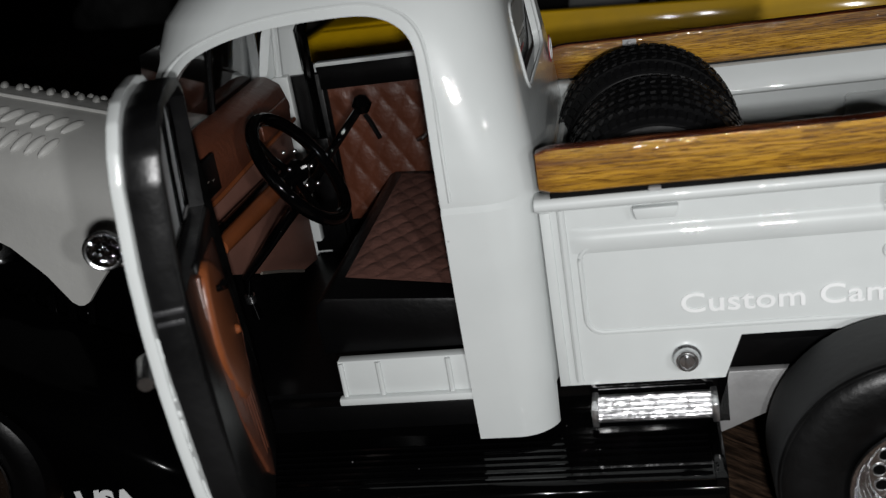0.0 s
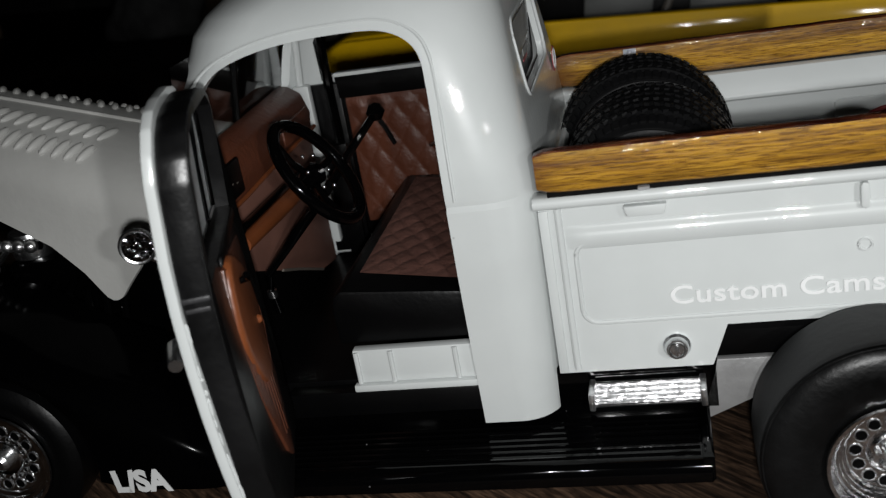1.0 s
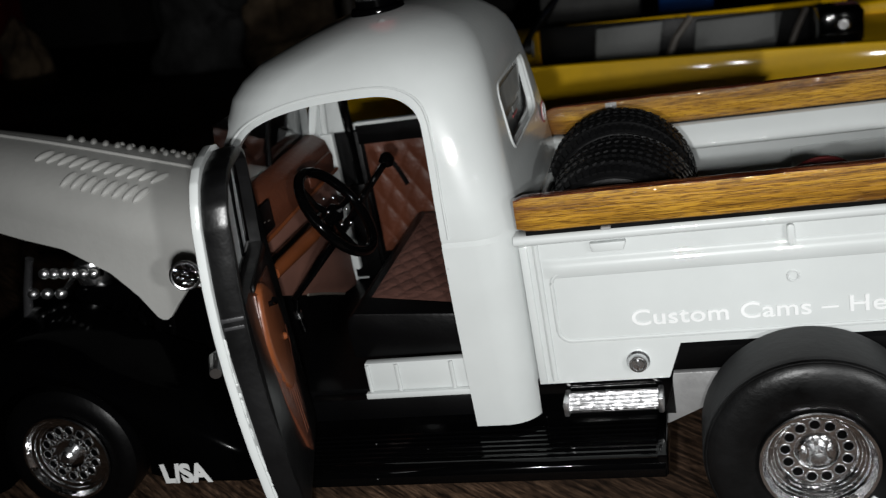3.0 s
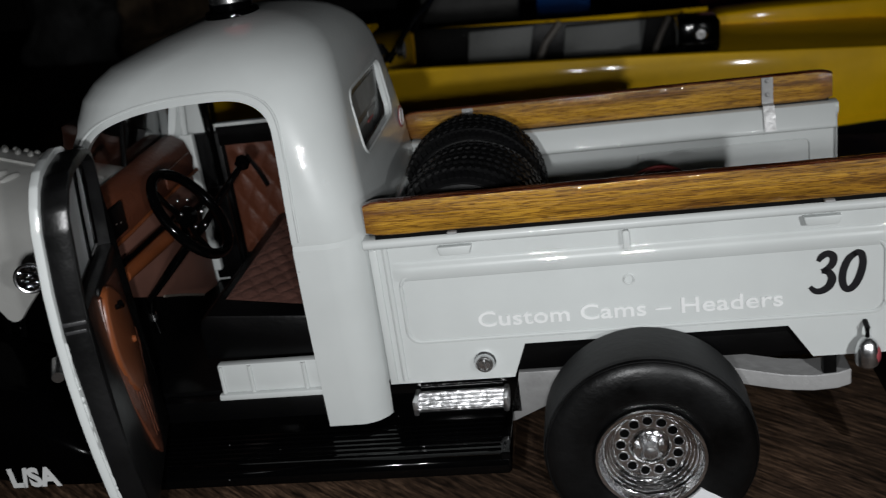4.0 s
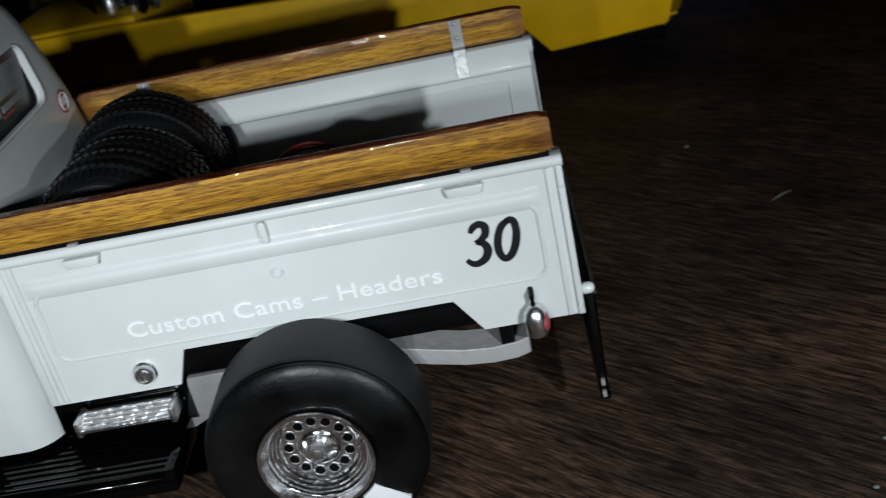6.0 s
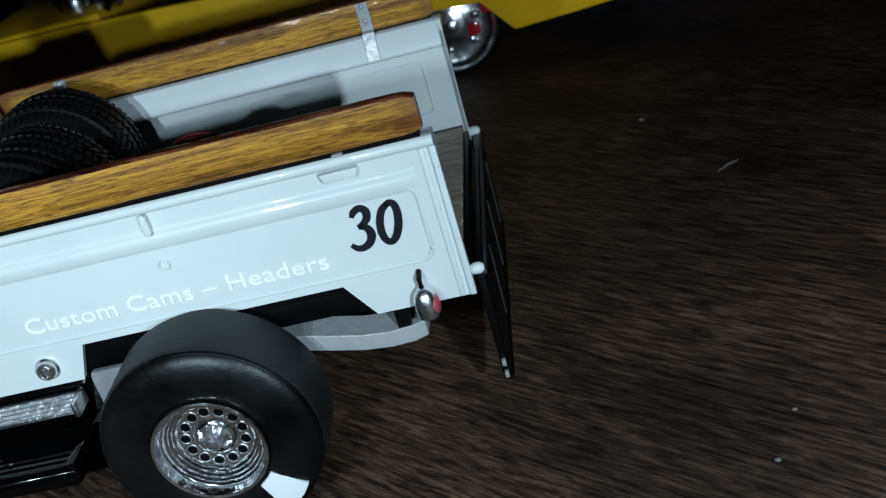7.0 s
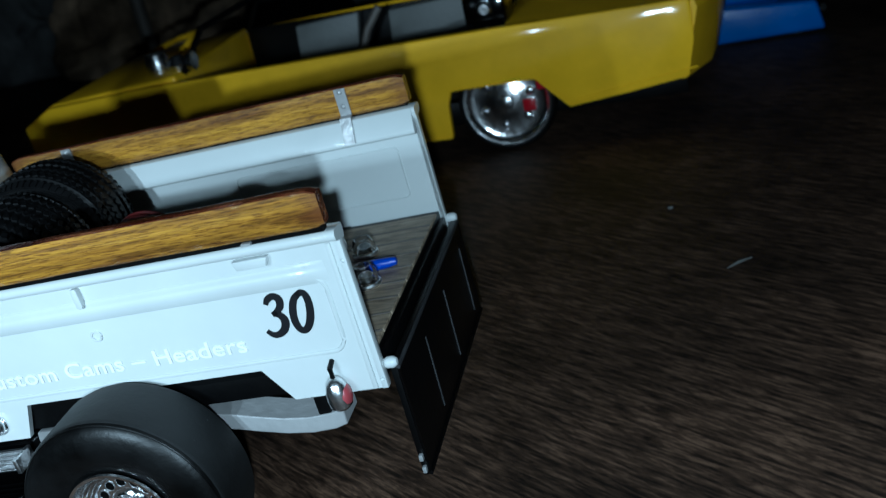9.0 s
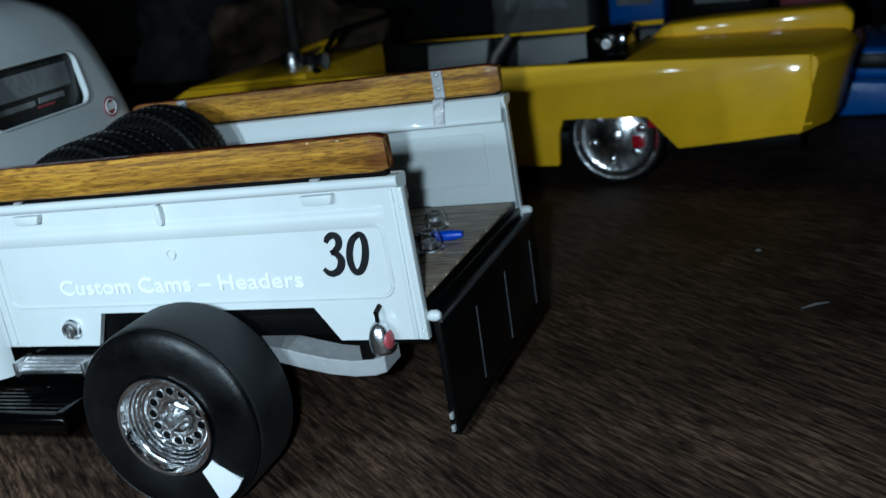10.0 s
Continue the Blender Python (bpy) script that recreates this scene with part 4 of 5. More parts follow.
WU = WHEELN.cross(Vector((0, 1, 0))).normalized()
WV = WHEELN.cross(WU)


def round_wheel(r, k, n=48):
    return [WHEELC + WU * r * math.cos(2 * math.pi * i / n) + WV * r * math.sin(2 * math.pi * i / n) + WHEELN * k for i in range(n)]


swheel = part("steering_wheel", tube(round_wheel(0.8, 0), 0.088, 12, loop=True), BLACK, truck, "glossy black steering wheel")
for k in range(3):
    a = 2 * math.pi * k / 3 + 0.5
    out = WU * math.cos(a) + WV * math.sin(a)
    part("spoke", tube([WHEELC - WHEELN * 0.12 + out * 0.1, WHEELC - WHEELN * 0.1 + out * 0.4, WHEELC + out * 0.76], 0.05, 8), BLACK, swheel)
part("hub", tube([WHEELC - WHEELN * 0.2, WHEELC, WHEELC + WHEELN * 0.06], [0.15, 0.16, 0.1], 20), BLACK, swheel)
# small chrome beads added to give the black hub its glints
for k in range(6):
    a = 2 * math.pi * k / 6 + 0.2
    own = bmesh.new()
    bmesh.ops.create_uvsphere(own, u_segments=12, v_segments=8, radius=0.03)
    bmesh.ops.translate(own, vec=WHEELC + (WU * math.cos(a) + WV * math.sin(a)) * 0.3 + WHEELN * 0.02, verts=own.verts)
    part("hub_glint_bead", own, CHROME, swheel)
column = part("column", tube([WHEELC - WHEELN * 0.15, (-3.36, 1.34, 4.42), (-3.8, 1.28, 3.96), (-4.2, 1.2, 3.54), (-4.22, 1.24, 3.22), (-4.2, 1.3, 2.9)], [0.09, 0.085, 0.075, 0.06, 0.045, 0.06], 12), BLACK, swheel, "black bent steering rod")
part("joint", tube([(-4.22, 1.23, 3.28), (-4.22, 1.245, 3.17)], 0.075, 12), CHROME, column)
lever = part("gear_lever", tube([(-3.3, 2.1, 4.5), (-2.9, 2.1, 4.98), (-2.46, 2.1, 5.46)], [0.065, 0.062, 0.055], 10), BLACK, truck, "glossy black gear lever with a ball knob")
part("link", tube([(-3.46, 1.4, 4.32), (-3.4, 1.8, 4.38), (-3.28, 2.1, 4.53)], [0.07, 0.07, 0.08], 12), SATIN, lever, "black link of the gear lever")
part("knob", turned([(0.0001, -0.14), (0.08, -0.11), (0.14, 0.0), (0.08, 0.11), (0.0001, 0.14)], (-2.4, 2.1, 5.53), "z", 16), BLACK, lever)

# beacon on the roof
beacon = part("beacon", turned([(0.42, 7.82), (0.44, 7.9), (0.42, 7.98), (0.34, 8.0), (0.34, 8.1), (0.0001, 8.1)], (-2.06, YC - 0.35, 0.06), "z", 36), BLACK, truck, "red roof beacon on a black and chrome base")
part("collar", turned([(0.3, 8.08), (0.33, 8.12), (0.33, 8.2), (0.29, 8.24), (0.0001, 8.24)], (-2.06, YC - 0.35, 0.06), "z", 32), CHROME, beacon, "chrome collar")
part("lens", turned([(0.27, 8.22), (0.28, 8.5), (0.26, 8.8), (0.2, 8.95), (0.1, 9.02), (0.0001, 9.03)], (-2.06, YC - 0.35, 0.06), "z", 32), RED, beacon, "red lens")

# ---- the open driver's door: built shut in the plane y = 0, hinge at x = 0, then swung ----
HINGE, SWING = Vector((-3.99, -0.27, 0.0)), 73
dm = Matrix.Translation(HINGE * CM) @ pose(0, 0, 0, 0, 0, -SWING)
door = thing("driver_door", "", "", None)
door.parent = truck
door.matrix_local = dm
OUT = [(0.05, 1.98), (0.05, 6.1), (0.15, 6.5), (0.4, 6.76), (0.8, 6.92), (1.3, 7.02), (2.0, 7.05), (2.45, 7.02), (2.72, 6.9), (2.9, 6.68), (2.98, 6.4), (3.0, 5.6), (3.0, 5.0), (3.0, 4.4), (3.0, 3.8), (3.0, 3.2), (3.0, 2.6), (3.0, 2.1), (2.92, 1.98)]
WIN = [(0.4, 5.3), (0.4, 6.2), (0.55, 6.5), (0.9, 6.68), (2.05, 6.76), (2.45, 6.68), (2.66, 6.45), (2.68, 5.3)]


def bowed(bm):
    """The door's skin bulges outwards at the waist and tucks in at the foot."""
    for v in bm.verts:
        t = (v.co.z - 4.7) / (2.6 if v.co.z > 4.7 else 2.9)
        v.co.y -= 0.22 * (1 - t * t)
    return bm


part("outer_skin", bowed(carved(prism(OUT, -0.08, 0.045, bev=0.035), [prism(WIN, -1, 1)])), WHITE, door, "grey-white outer door skin")
INN = [(x * 0.965 + 0.06, 4.5 + (z - 4.5) * 0.97) for x, z in OUT]
part("inner_shell", bowed(carved(prism(INN, 0.045, 0.38, bev=0.05), [prism(WIN, -1, 1), prism([(1.54 + (x - 1.54) * 1.14, 6.03 + (z - 6.03) * 1.1) for x, z in WIN], 0.2, 1)])), BRUSHED, door, "black inner door shell")
bm = bmesh.new()
rng_door = random.Random(5)
for k in range(34):
    z = 2.3 + 2.6 * rng_door.random()
    w = rng_door.uniform(0.008, 0.026)
    own = bmesh.new()
    bmesh.ops.create_uvsphere(own, u_segments=8, v_segments=6, radius=1)
    bmesh.ops.transform(own, matrix=Matrix.Translation((2.965, 0.05, z)) @ Matrix.Diagonal((0.012, w, rng_door.uniform(0.02, 0.14), 1)), verts=own.verts)
    join(bm, own)
tagged(part("paint_daubs", bowed(bm), WHITE, door, "ragged daubs of white paint"), kind="stuff")
part("latch", bowed(box(2.8, 2.975, 0.06, 0.36, 5.11, 5.17, 0.015)), LIPGREY, door)
part("latch", bowed(box(2.8, 2.968, 0.08, 0.34, 5.0, 5.05, 0.01)), LIPGREY, door)
panel = part("trim_panel", bowed(prism([(0.45, 4.9), (2.15, 5.1), (2.3, 4.4), (2.05, 3.4), (1.62, 2.42), (1.42, 2.24), (1.2, 2.36), (0.5, 3.3)], 0.38, 0.43, bev=0.02)), BROWN, door, "brown pleated door trim panel")
for k in range(11):
    x = 0.56 + k * 0.15
    low = max(2.42 + abs(x - 1.42) * 1.25, 2.5 + max(0, x - 1.42) * 1.9)
    part("pleat", bowed(tube([(x, 0.42, low), (x, 0.42, (low + 3.9) / 2), (x, 0.42, 3.95)], [0.03, 0.055, 0.055], 6)), BROWN, panel)
part("armrest", bowed(prism(eased([(0.75, 3.7), (0.72, 4.2), (0.92, 4.6), (1.3, 4.9), (1.75, 5.12), (2.1, 5.02), (2.25, 4.4), (2.1, 3.9), (1.7, 3.42), (1.2, 3.3)], 3), 0.34, 0.5, bev=0.07, seg=4)), TAN, panel, "orange-brown armrest")
part("winder_knob", turned([(0.0001, 0.0), (0.05, 0.02), (0.06, 0.06), (0.04, 0.1), (0.0001, 0.11)], (1.1, 0.24, 4.0), "y", 14), TAN, panel)
part("top_trim", bowed(prism([(0.3, 5.08), (0.36, 5.26), (2.1, 5.26), (2.16, 5.12)], 0.38, 0.44, bev=0.04)), SATIN, panel)
part("window_channel", bowed(tube([(x, 0.21, z) for x, z in WIN], 0.03, 8, loop=True)), BLACK, door)
part("vent_post", bowed(tube([(1.0, 0.2, 5.3), (1.02, 0.2, 6.0), (1.05, 0.2, 6.68)], 0.03, 8)), BLACK, door)
pane = part("pane", bowed(prism(WIN, 0.16, 0.18)), MILKYPANE, door, "milky clear plastic door pane")
pane.visible_shadow = False
part("window_winder", tube([(1.7, 0.2, 4.75), (1.7, 0.38, 4.78), (1.9, 0.4, 4.9)], 0.04, 8), BLACK, door)
MIRROR = (1.02, -0.86, 5.19)
mirror = part("door_mirror", turned([(0.0001, -0.1), (0.16, -0.08), (0.215, 0.0), (0.23, 0.05), (0.21, 0.075), (0.185, 0.06), (0.0001, 0.06)], MIRROR, "x", 32), CHROME, door, "round chrome door mirror")
part("mirror_glass", turned([(0.185, 0.06), (0.185, 0.072), (0.0001, 0.073)], MIRROR, "x", 28), MIRRORMETAL, mirror)
part("mirror_arm", tube([(0.95, -0.84, 5.04), (0.85, -0.5, 4.79), (0.79, -0.2, 4.69)], 0.05, 8), CHROME, mirror)
handle = part("door_handle", tube([(2.35, -0.2, 4.43), (2.35, -0.38, 4.46), (2.5, -0.44, 4.46), (2.85, -0.41, 4.41)], [0.07, 0.08, 0.1, 0.08], 10), CHROME, door, "chrome outside handle")
part("key_lock", turned([(0.07, -0.2), (0.07, -0.32), (0.0001, -0.325)], (2.4, 0, 4.08), "y", 14), CHROME, handle)

# ---- hood, hinged at the cowl and lifted at the nose ----
def hood_low(x):
    pts = [(-11.5, 6.0), (-10.0, 5.52), (-8.92, 5.16), (-8.16, 4.95), (-7.33, 4.46), (-6.9, 4.02), (-6.62, 3.6), (-6.5, 3.53), (-6.36, 3.6), (-6.18, 3.8), (-5.88, 4.11), (-5.6, 4.6), (-5.3, 4.8), (-5.0, 4.9)]
    for (a, p), (b, q) in zip(pts, pts[1:]):
        if a <= x <= b:
            return p + (q - p) * (x - a) / (b - a) - 0.07
    return pts[-1][1]


def hood_top(x):
    return 5.62 + 0.29 * (-5.93 - x) - 0.012 * max(0, -8 - x) ** 2


def hood_half(x):
    return 1.72 + 0.11 * (x + 5.2)


def hood_point(x, s):
    """s from -1 (near side's low edge) over 0 (ridge) to 1 (far side)."""
    u, hw, zr = abs(s), hood_half(x), hood_top(x)
    if u < 0.65:
        a = u / 0.65 * math.pi / 2
        y, z = hw * math.sin(a) ** 0.9, zr - 1.0 * (1 - math.cos(a) ** 0.8)
    else:
        t = (u - 0.65) / 0.35
        y, z = hw + 0.06 * t, (zr - 1.0) + (min(hood_low(x), zr - 1.05) - (zr - 1.0)) * t
    return Vector((x, YC + (y if s > 0 else -y), z))


bm = bmesh.new()
NX, NS = 64, 60
grid = [[bm.verts.new(hood_point(-5.05 - 5.6 * i / NX, -1 + 2 * j / NS)) for j in range(NS + 1)] for i in range(NX + 1)]
for i in range(NX):
    for j in range(NS):
        bm.faces.new((grid[i][j], grid[i][j + 1], grid[i + 1][j + 1], grid[i + 1][j]))
bmesh.ops.recalc_face_normals(bm, faces=bm.faces)
bmesh.ops.solidify(bm, geom=bm.faces[:], thickness=0.06)
hood = part("hood", bm, HOODP, truck, "grey louvred hood lifted at the nose", smooth=60)
part("centre_seam", tube([hood_point(-5.1 - 5.4 * i / 30, 0) + Vector((0, 0, 0.01)) for i in range(31)], 0.035, 8), HOODP, hood)
louvre = None
for s0, first, last, n in ((-0.15, -8.6, -6.45, 11), (-0.31, -7.95, -6.6, 8), (0.15, -8.7, -6.45, 11), (0.29, -7.95, -6.6, 8)):
    for k in range(n):
        x = first + (last - first) * k / (n - 1)
        c = hood_point(x, s0)
        across = (hood_point(x, s0 + 0.05) - hood_point(x, s0 - 0.05)).normalized()
        ahead = (hood_point(x + 0.05, s0) - hood_point(x - 0.05, s0)).normalized()
        up = ahead.cross(across).normalized()
        if up.z < 0:
            up = -up
        if louvre is None:
            own = bmesh.new()
            bmesh.ops.create_uvsphere(own, u_segments=12, v_segments=8, radius=1)
            bmesh.ops.scale(own, vec=(0.06, 0.22, 0.07), verts=own.verts)
            louvre = part("louvre", own, HOODP, hood)
            ob = louvre
        else:
            ob = new("louvre", louvre.data)
            ob.parent = hood
        rot = Matrix((ahead, across, up)).transposed().to_4x4()
        ob.matrix_local = Matrix.Translation(c * CM) @ rot @ pose(0, 0, 0, 0, 0, -24 if s0 < 0 else 24)

# cowl side and black inner fender, engine glimpsed below the hood
part("cowl_side", prism([(-5.22, 4.2), (-4.7, 4.7), (-4.7, 2.75), (-4.9, 2.95), (-5.2, 3.7)], 0.1, 0.3, bev=0.03), WHITE, cab)
part("cowl_top", prism([(0.5, 3.0), (0.55, 4.5), (0.95, 5.0), (1.8, 5.3), (3.0, 5.3), (3.85, 5.0), (4.25, 4.5), (4.3, 3.0)], -5.3, -4.6, axis="x", bev=0.03), WHITE, cab)
engine = part("engine", box(-8.6, -5.6, 1.5, 3.3, 2.3, 3.9, 0.1), BLACK, truck, "black and chrome engine under the lifted hood")
part("valve_cover", box(-8.3, -7.2, 1.15, 1.7, 3.7, 4.1, 0.1), BLACK, engine)
for k in range(7):
    part("header_tube", tube([(-8.2 + 0.3 * k, 1.4, 3.75), (-8.2 + 0.3 * k, 1.0, 3.6), (-8.1 + 0.28 * k, 0.85, 3.2)], 0.07, 8), BLACK, engine)
for x0, x1, z0, z1, n in ((-8.6, -7.65, 4.5, 4.42, 6), (-8.95, -8.4, 4.14, 4.1, 3), (-9.0, -8.25, 3.78, 3.74, 4)):
    for k in range(n):
        own = bmesh.new()
        bmesh.ops.create_uvsphere(own, u_segments=16, v_segments=10, radius=1)
        t = k / (n - 1)
        bmesh.ops.transform(own, matrix=Matrix.Translation((x0 + (x1 - x0) * t, 0.95, z0 + (z1 - z0) * t)) @ Matrix.Diagonal((0.11, 0.11, 0.1, 1)), verts=own.verts)
        part("chrome_dome", own, STEPCHROME, engine, "rounded chrome engine fitting")
    part("rail", tube([(x0 - 0.1, 1.05, z0 - 0.04), (x1 + 0.1, 1.05, z1 - 0.04)], 0.06, 8), BLACK, engine)
part("hose", tube([(-9.2, 0.95, 3.7), (-9.05, 0.95, 4.2), (-8.85, 0.95, 4.7), (-8.8, 0.95, 4.8)], [0.09, 0.08, 0.07, 0.08], 12), LIPGREY, engine, "dark grey hose")
part("rod", tube([(-8.25, 0.9, 4.2), (-8.0, 0.9, 4.42)], 0.045, 8), CHROME, engine)
part("carburettor", turned([(0.3, 4.1), (0.34, 4.3), (0.3, 4.5), (0.0001, 4.52)], (-8.0, 1.5, 0), "z", 20), CHROME, engine)


def front_fender(near):
    def fy(y):
        return y if near else mirrored(y)
    top = eased([(-10.2, 1.3), (-10.3, 2.4), (-9.9, 3.2), (-9.2, 3.75), (-8.3, 3.98), (-7.5, 3.78), (-6.9, 3.42), (-6.3, 3.1), (-5.7, 2.86), (-5.1, 2.5), (-4.6, 2.15), (-4.2, 1.75), (-4.1, 1.2)])

    def reach(a):
        """How far the fender's edge lies from the wheel's middle in the direction a."""
        ux, uz = math.cos(a), math.sin(a)
        best = 2.6
        for (x0, z0), (x1, z1) in zip(top, top[1:]):
            x0, x1, z0, z1 = x0 + 7.7, x1 + 7.7, z0 - 1.95, z1 - 1.95
            det = ux * (z1 - z0) - uz * (x1 - x0)
            if abs(det) > 1e-9:
                r = (x0 * (z1 - z0) - z0 * (x1 - x0)) / det
                t = (x0 * uz - z0 * ux) / det
                if r > 1.45 and 0 <= t <= 1:
                    best = r
        return best

    bm = bmesh.new()
    rows = []
    for k in range(97):
        a = radians(-12 + 212 * k / 96)
        r0, r1 = 1.42, reach(a)
        line = [(r0, fy(0.85))]
        for q in range(17):
            u = q / 16
            line.append((r0 + (r1 - r0) * min(1, u * 1.06), fy(-1.1 - 0.05 * math.sin(math.pi * u) + 0.75 * u ** 5)))
        line.append((r1, fy(0.85)))
        rows.append([bm.verts.new((-7.7 + r * math.cos(a), y, 1.95 + r * math.sin(a))) for r, y in line])
    for g, h in zip(rows, rows[1:]):
        for q in range(len(g) - 1):
            bm.faces.new((g[q], g[q + 1], h[q + 1], h[q]))
    bm.faces.new(rows[0])
    bm.faces.new(rows[-1][::-1])
    fender = part("front_fender", bm, FENDERBLACK, truck, "glossy black front fender", smooth=60)
    if near:
        lettering("L/SA", 0.36, LETTER, fender, (-6.1, -1.15, 1.5), width=0.86, shear=-0.1, bold=0.022, label="white class letters on the fender")
    return fender


front_fender(True)
front_fender(False)

# ---- things in the bed ----
def spare_tyre(x, y0, r, w, turn, label):
    """A treaded tyre standing upright on the bed floor, its round crown cut by grooves and slotted rows of lugs."""
    m = TRUCK @ Matrix.Translation(Vector((x, y0, 2.905 + r)) * CM) @ pose(0, 0, 0, 0, 0, turn)
    spare = thing("spare_tyre", label, "tyre", m, "spare tyres in the bed")

    def crown(h):
        return r - 0.03 - 0.17 * abs(2 * h / w - 1) ** (2.6 * w)
    outer = []
    for k in range(29):
        h = 0.02 + (w - 0.04) * k / 28
        outer.append((crown(h) - (0.045 if k in (4, 8, 12, 16, 20, 24) else 0.0), h))
    prof = [(0.62, 0.2), (0.66, 0.06), (0.8, 0.0), (0.98, -0.02), (crown(0) - 0.05, -0.01)] + outer + [(crown(w) - 0.05, w + 0.01), (0.98, w + 0.02), (0.8, w), (0.66, w - 0.06), (0.62, w - 0.2)]
    body = part("carcass", turned(prof, (0, 0, 0), "y", 72, closed=True), TREAD, spare, smooth=25)
    part("edge_ridge", tube([((crown(0.03) - 0.01) * math.cos(a), 0.012, (crown(0.03) - 0.01) * math.sin(a)) for a in [2 * math.pi * j / 72 for j in range(72)]], 0.018, 6, loop=True), TREAD, body)
    rows = 6 if w < 1.6 else 8
    for k in range(rows):
        u = 0.08 + 0.84 * k / (rows - 1)
        n, wide, skew = (64, 0.13, 0) if k in (0, rows - 1) else (58, 0.11, 28 if k % 2 else -28)
        bm = bmesh.new()
        h = u * w
        lean = math.atan2(crown(h + 0.05) - crown(h - 0.05), 0.1)
        for j in range(n):
            a = 2 * math.pi * (j + 0.5 * (k % 2)) / n
            c = Vector(((crown(h) - 0.001) * math.cos(a), h, (crown(h) - 0.001) * math.sin(a)))
            own = bmesh.new()
            bmesh.ops.create_cube(own, size=1)
            bmesh.ops.transform(own, matrix=Matrix.Translation(c) @ Matrix.Rotation(-a, 4, "Y") @ Matrix.Rotation(-lean, 4, "Z") @ Matrix.Rotation(radians(skew), 4, "X") @ Matrix.Diagonal((0.05, wide, 0.075, 1)), verts=own.verts)
            join(bm, own)
        tagged(part("tread_band", bm, TREAD, body), kind="stuff")
    return spare


spare_tyre(1.3, 2.9, 1.3, 1.36, 2, "large black treaded spare tyre standing in the truck bed")
spare_tyre(1.34, 0.85, 1.25, 2.02, -1.5, "smaller black treaded spare tyre standing before a larger one")

m = TRUCK @ Matrix.Translation(Vector((4.35, 1.2, 2.92)) * CM)
cable = thing("coiled_cable", "dark red cable coiled upright inside the truck bed", "cable", m)
for k in range(2):
    part("loop", tube([((0.66 + 0.06 * k) * math.cos(a), 0.12 * k + 0.05 * math.sin(3 * a), 1.08 + (1.04 + 0.04 * k) * math.sin(a) + 0.03 * math.sin(2 * a + k)) for a in [2 * math.pi * j / 40 for j in range(40)]], 0.03, 8, loop=True), REDWIRE, cable)

m = TRUCK @ Matrix.Translation(Vector((6.85, 2.65, 2.98)) * CM) @ pose(0, 0, 0, 0, 0, 8)
driver = thing("screwdriver", "tiny screwdriver with a blue handle lying on the bed floor", "tool", m)
part("handle", turned([(0.0001, 0.1), (0.08, 0.12), (0.1, 0.2), (0.085, 0.45), (0.06, 0.6), (0.0001, 0.62)], (0, 0, 0), "x", 16), BLUE, driver, "blue plastic handle")
part("shaft", tube([(-0.65, 0, 0), (0.12, 0, 0)], 0.05, 10), CHROME, driver)
part("tip", tube([(-0.8, 0, 0), (-0.65, 0, 0)], [0.02, 0.06], 8), STEEL, driver)
for (x, y), h in (((6.75, 3.35), 0.3), ((7.1, 2.15), 0.34)):
    cup = thing("clear_lens_part", "small clear plastic lens lying on the bed planks", "model part", TRUCK @ Matrix.Translation(Vector((x, y, 2.91)) * CM), "clear lens parts")
    part("shell", turned([(0.17, 0.0), (0.2, 0.05), (0.2, h * 0.6), (0.14, h), (0.11, h), (0.15, h * 0.55), (0.15, 0.06), (0.13, 0.02)], (0, 0, 0), "z", 24, closed=True), LENS, cup)
    part("reflector", turned([(0.02, 0.03), (0.08, 0.06), (0.12, h * 0.5), (0.11, h * 0.5), (0.06, 0.08), (0.0001, 0.06)], (0, 0, 0), "z", 20), STEPCHROME, cup)
    part("rim", tube([(0.19 * math.cos(a), 0.19 * math.sin(a), 0.03) for a in [2 * math.pi * j / 24 for j in range(24)]], 0.035, 6, loop=True), STEPCHROME, cup)

# ---- the yellow model car behind ----
YN = 17.2
ycar = thing("model_car", "yellow customised model car with an open cockpit, chrome wheels", "model car", Matrix.Identity(4))
SIDE = [(-8.6, 1.0), (-8.0, 0.6), (-5.9, 0.6), (-5.6, 1.4), (-5.2, 2.0), (-3.2, 2.0), (-2.6, 0.6), (5.05, 0.6), (5.1, 1.6), (5.25, 2.0), (7.7, 2.0), (8.2, 1.45), (8.57, 1.05), (10.2, 1.22), (11.95, 1.43), (12.2, 2.5), (12.18, 3.55), (12.05, 3.58), (7.0, 3.62), (4.0, 3.62), (-4.0, 3.55), (-7.6, 3.4), (-8.6, 2.9)]
for near in (True, False):
    y0, y1 = (YN, YN + 0.35) if near else (YN + 6.65, YN + 7.0)
    flank = part("flank", prism(SIDE, y0, y1, bev=0.06), YELLOW, ycar)
    part("crease", tube([(8.75, y0 if near else y1, 1.25), (12.2, y0 if near else y1, 1.7)], 0.03, 6), YELLOW, flank)
part("underbody", box(-8, 11.9, YN + 0.3, YN + 6.7, 0.9, 1.6, 0.05), SATIN, ycar)
DECK = [(7.0, YN + 0.3), (12.35, YN + 0.05), (13.1, YN + 1.6), (13.4, YN + 3.5), (13.1, YN + 5.4), (12.35, YN + 6.95), (7.0, YN + 6.7)]
bm = bmesh.new()
tops = []
for k, (sh, z) in enumerate(((0.0, 1.4), (0.0, 3.3), (0.06, 3.48), (0.2, 3.56), (0.9, 3.6))):
    tops.append([(max(x - sh, 7.0 + sh * 0.2) - (0.5 - 0.5 * min(1, (z - 1.4) / 1.5) if x > 12 else 0), min(max(y, YN + 0.05 + sh), YN + 6.95 - sh), z) for x, y in DECK])
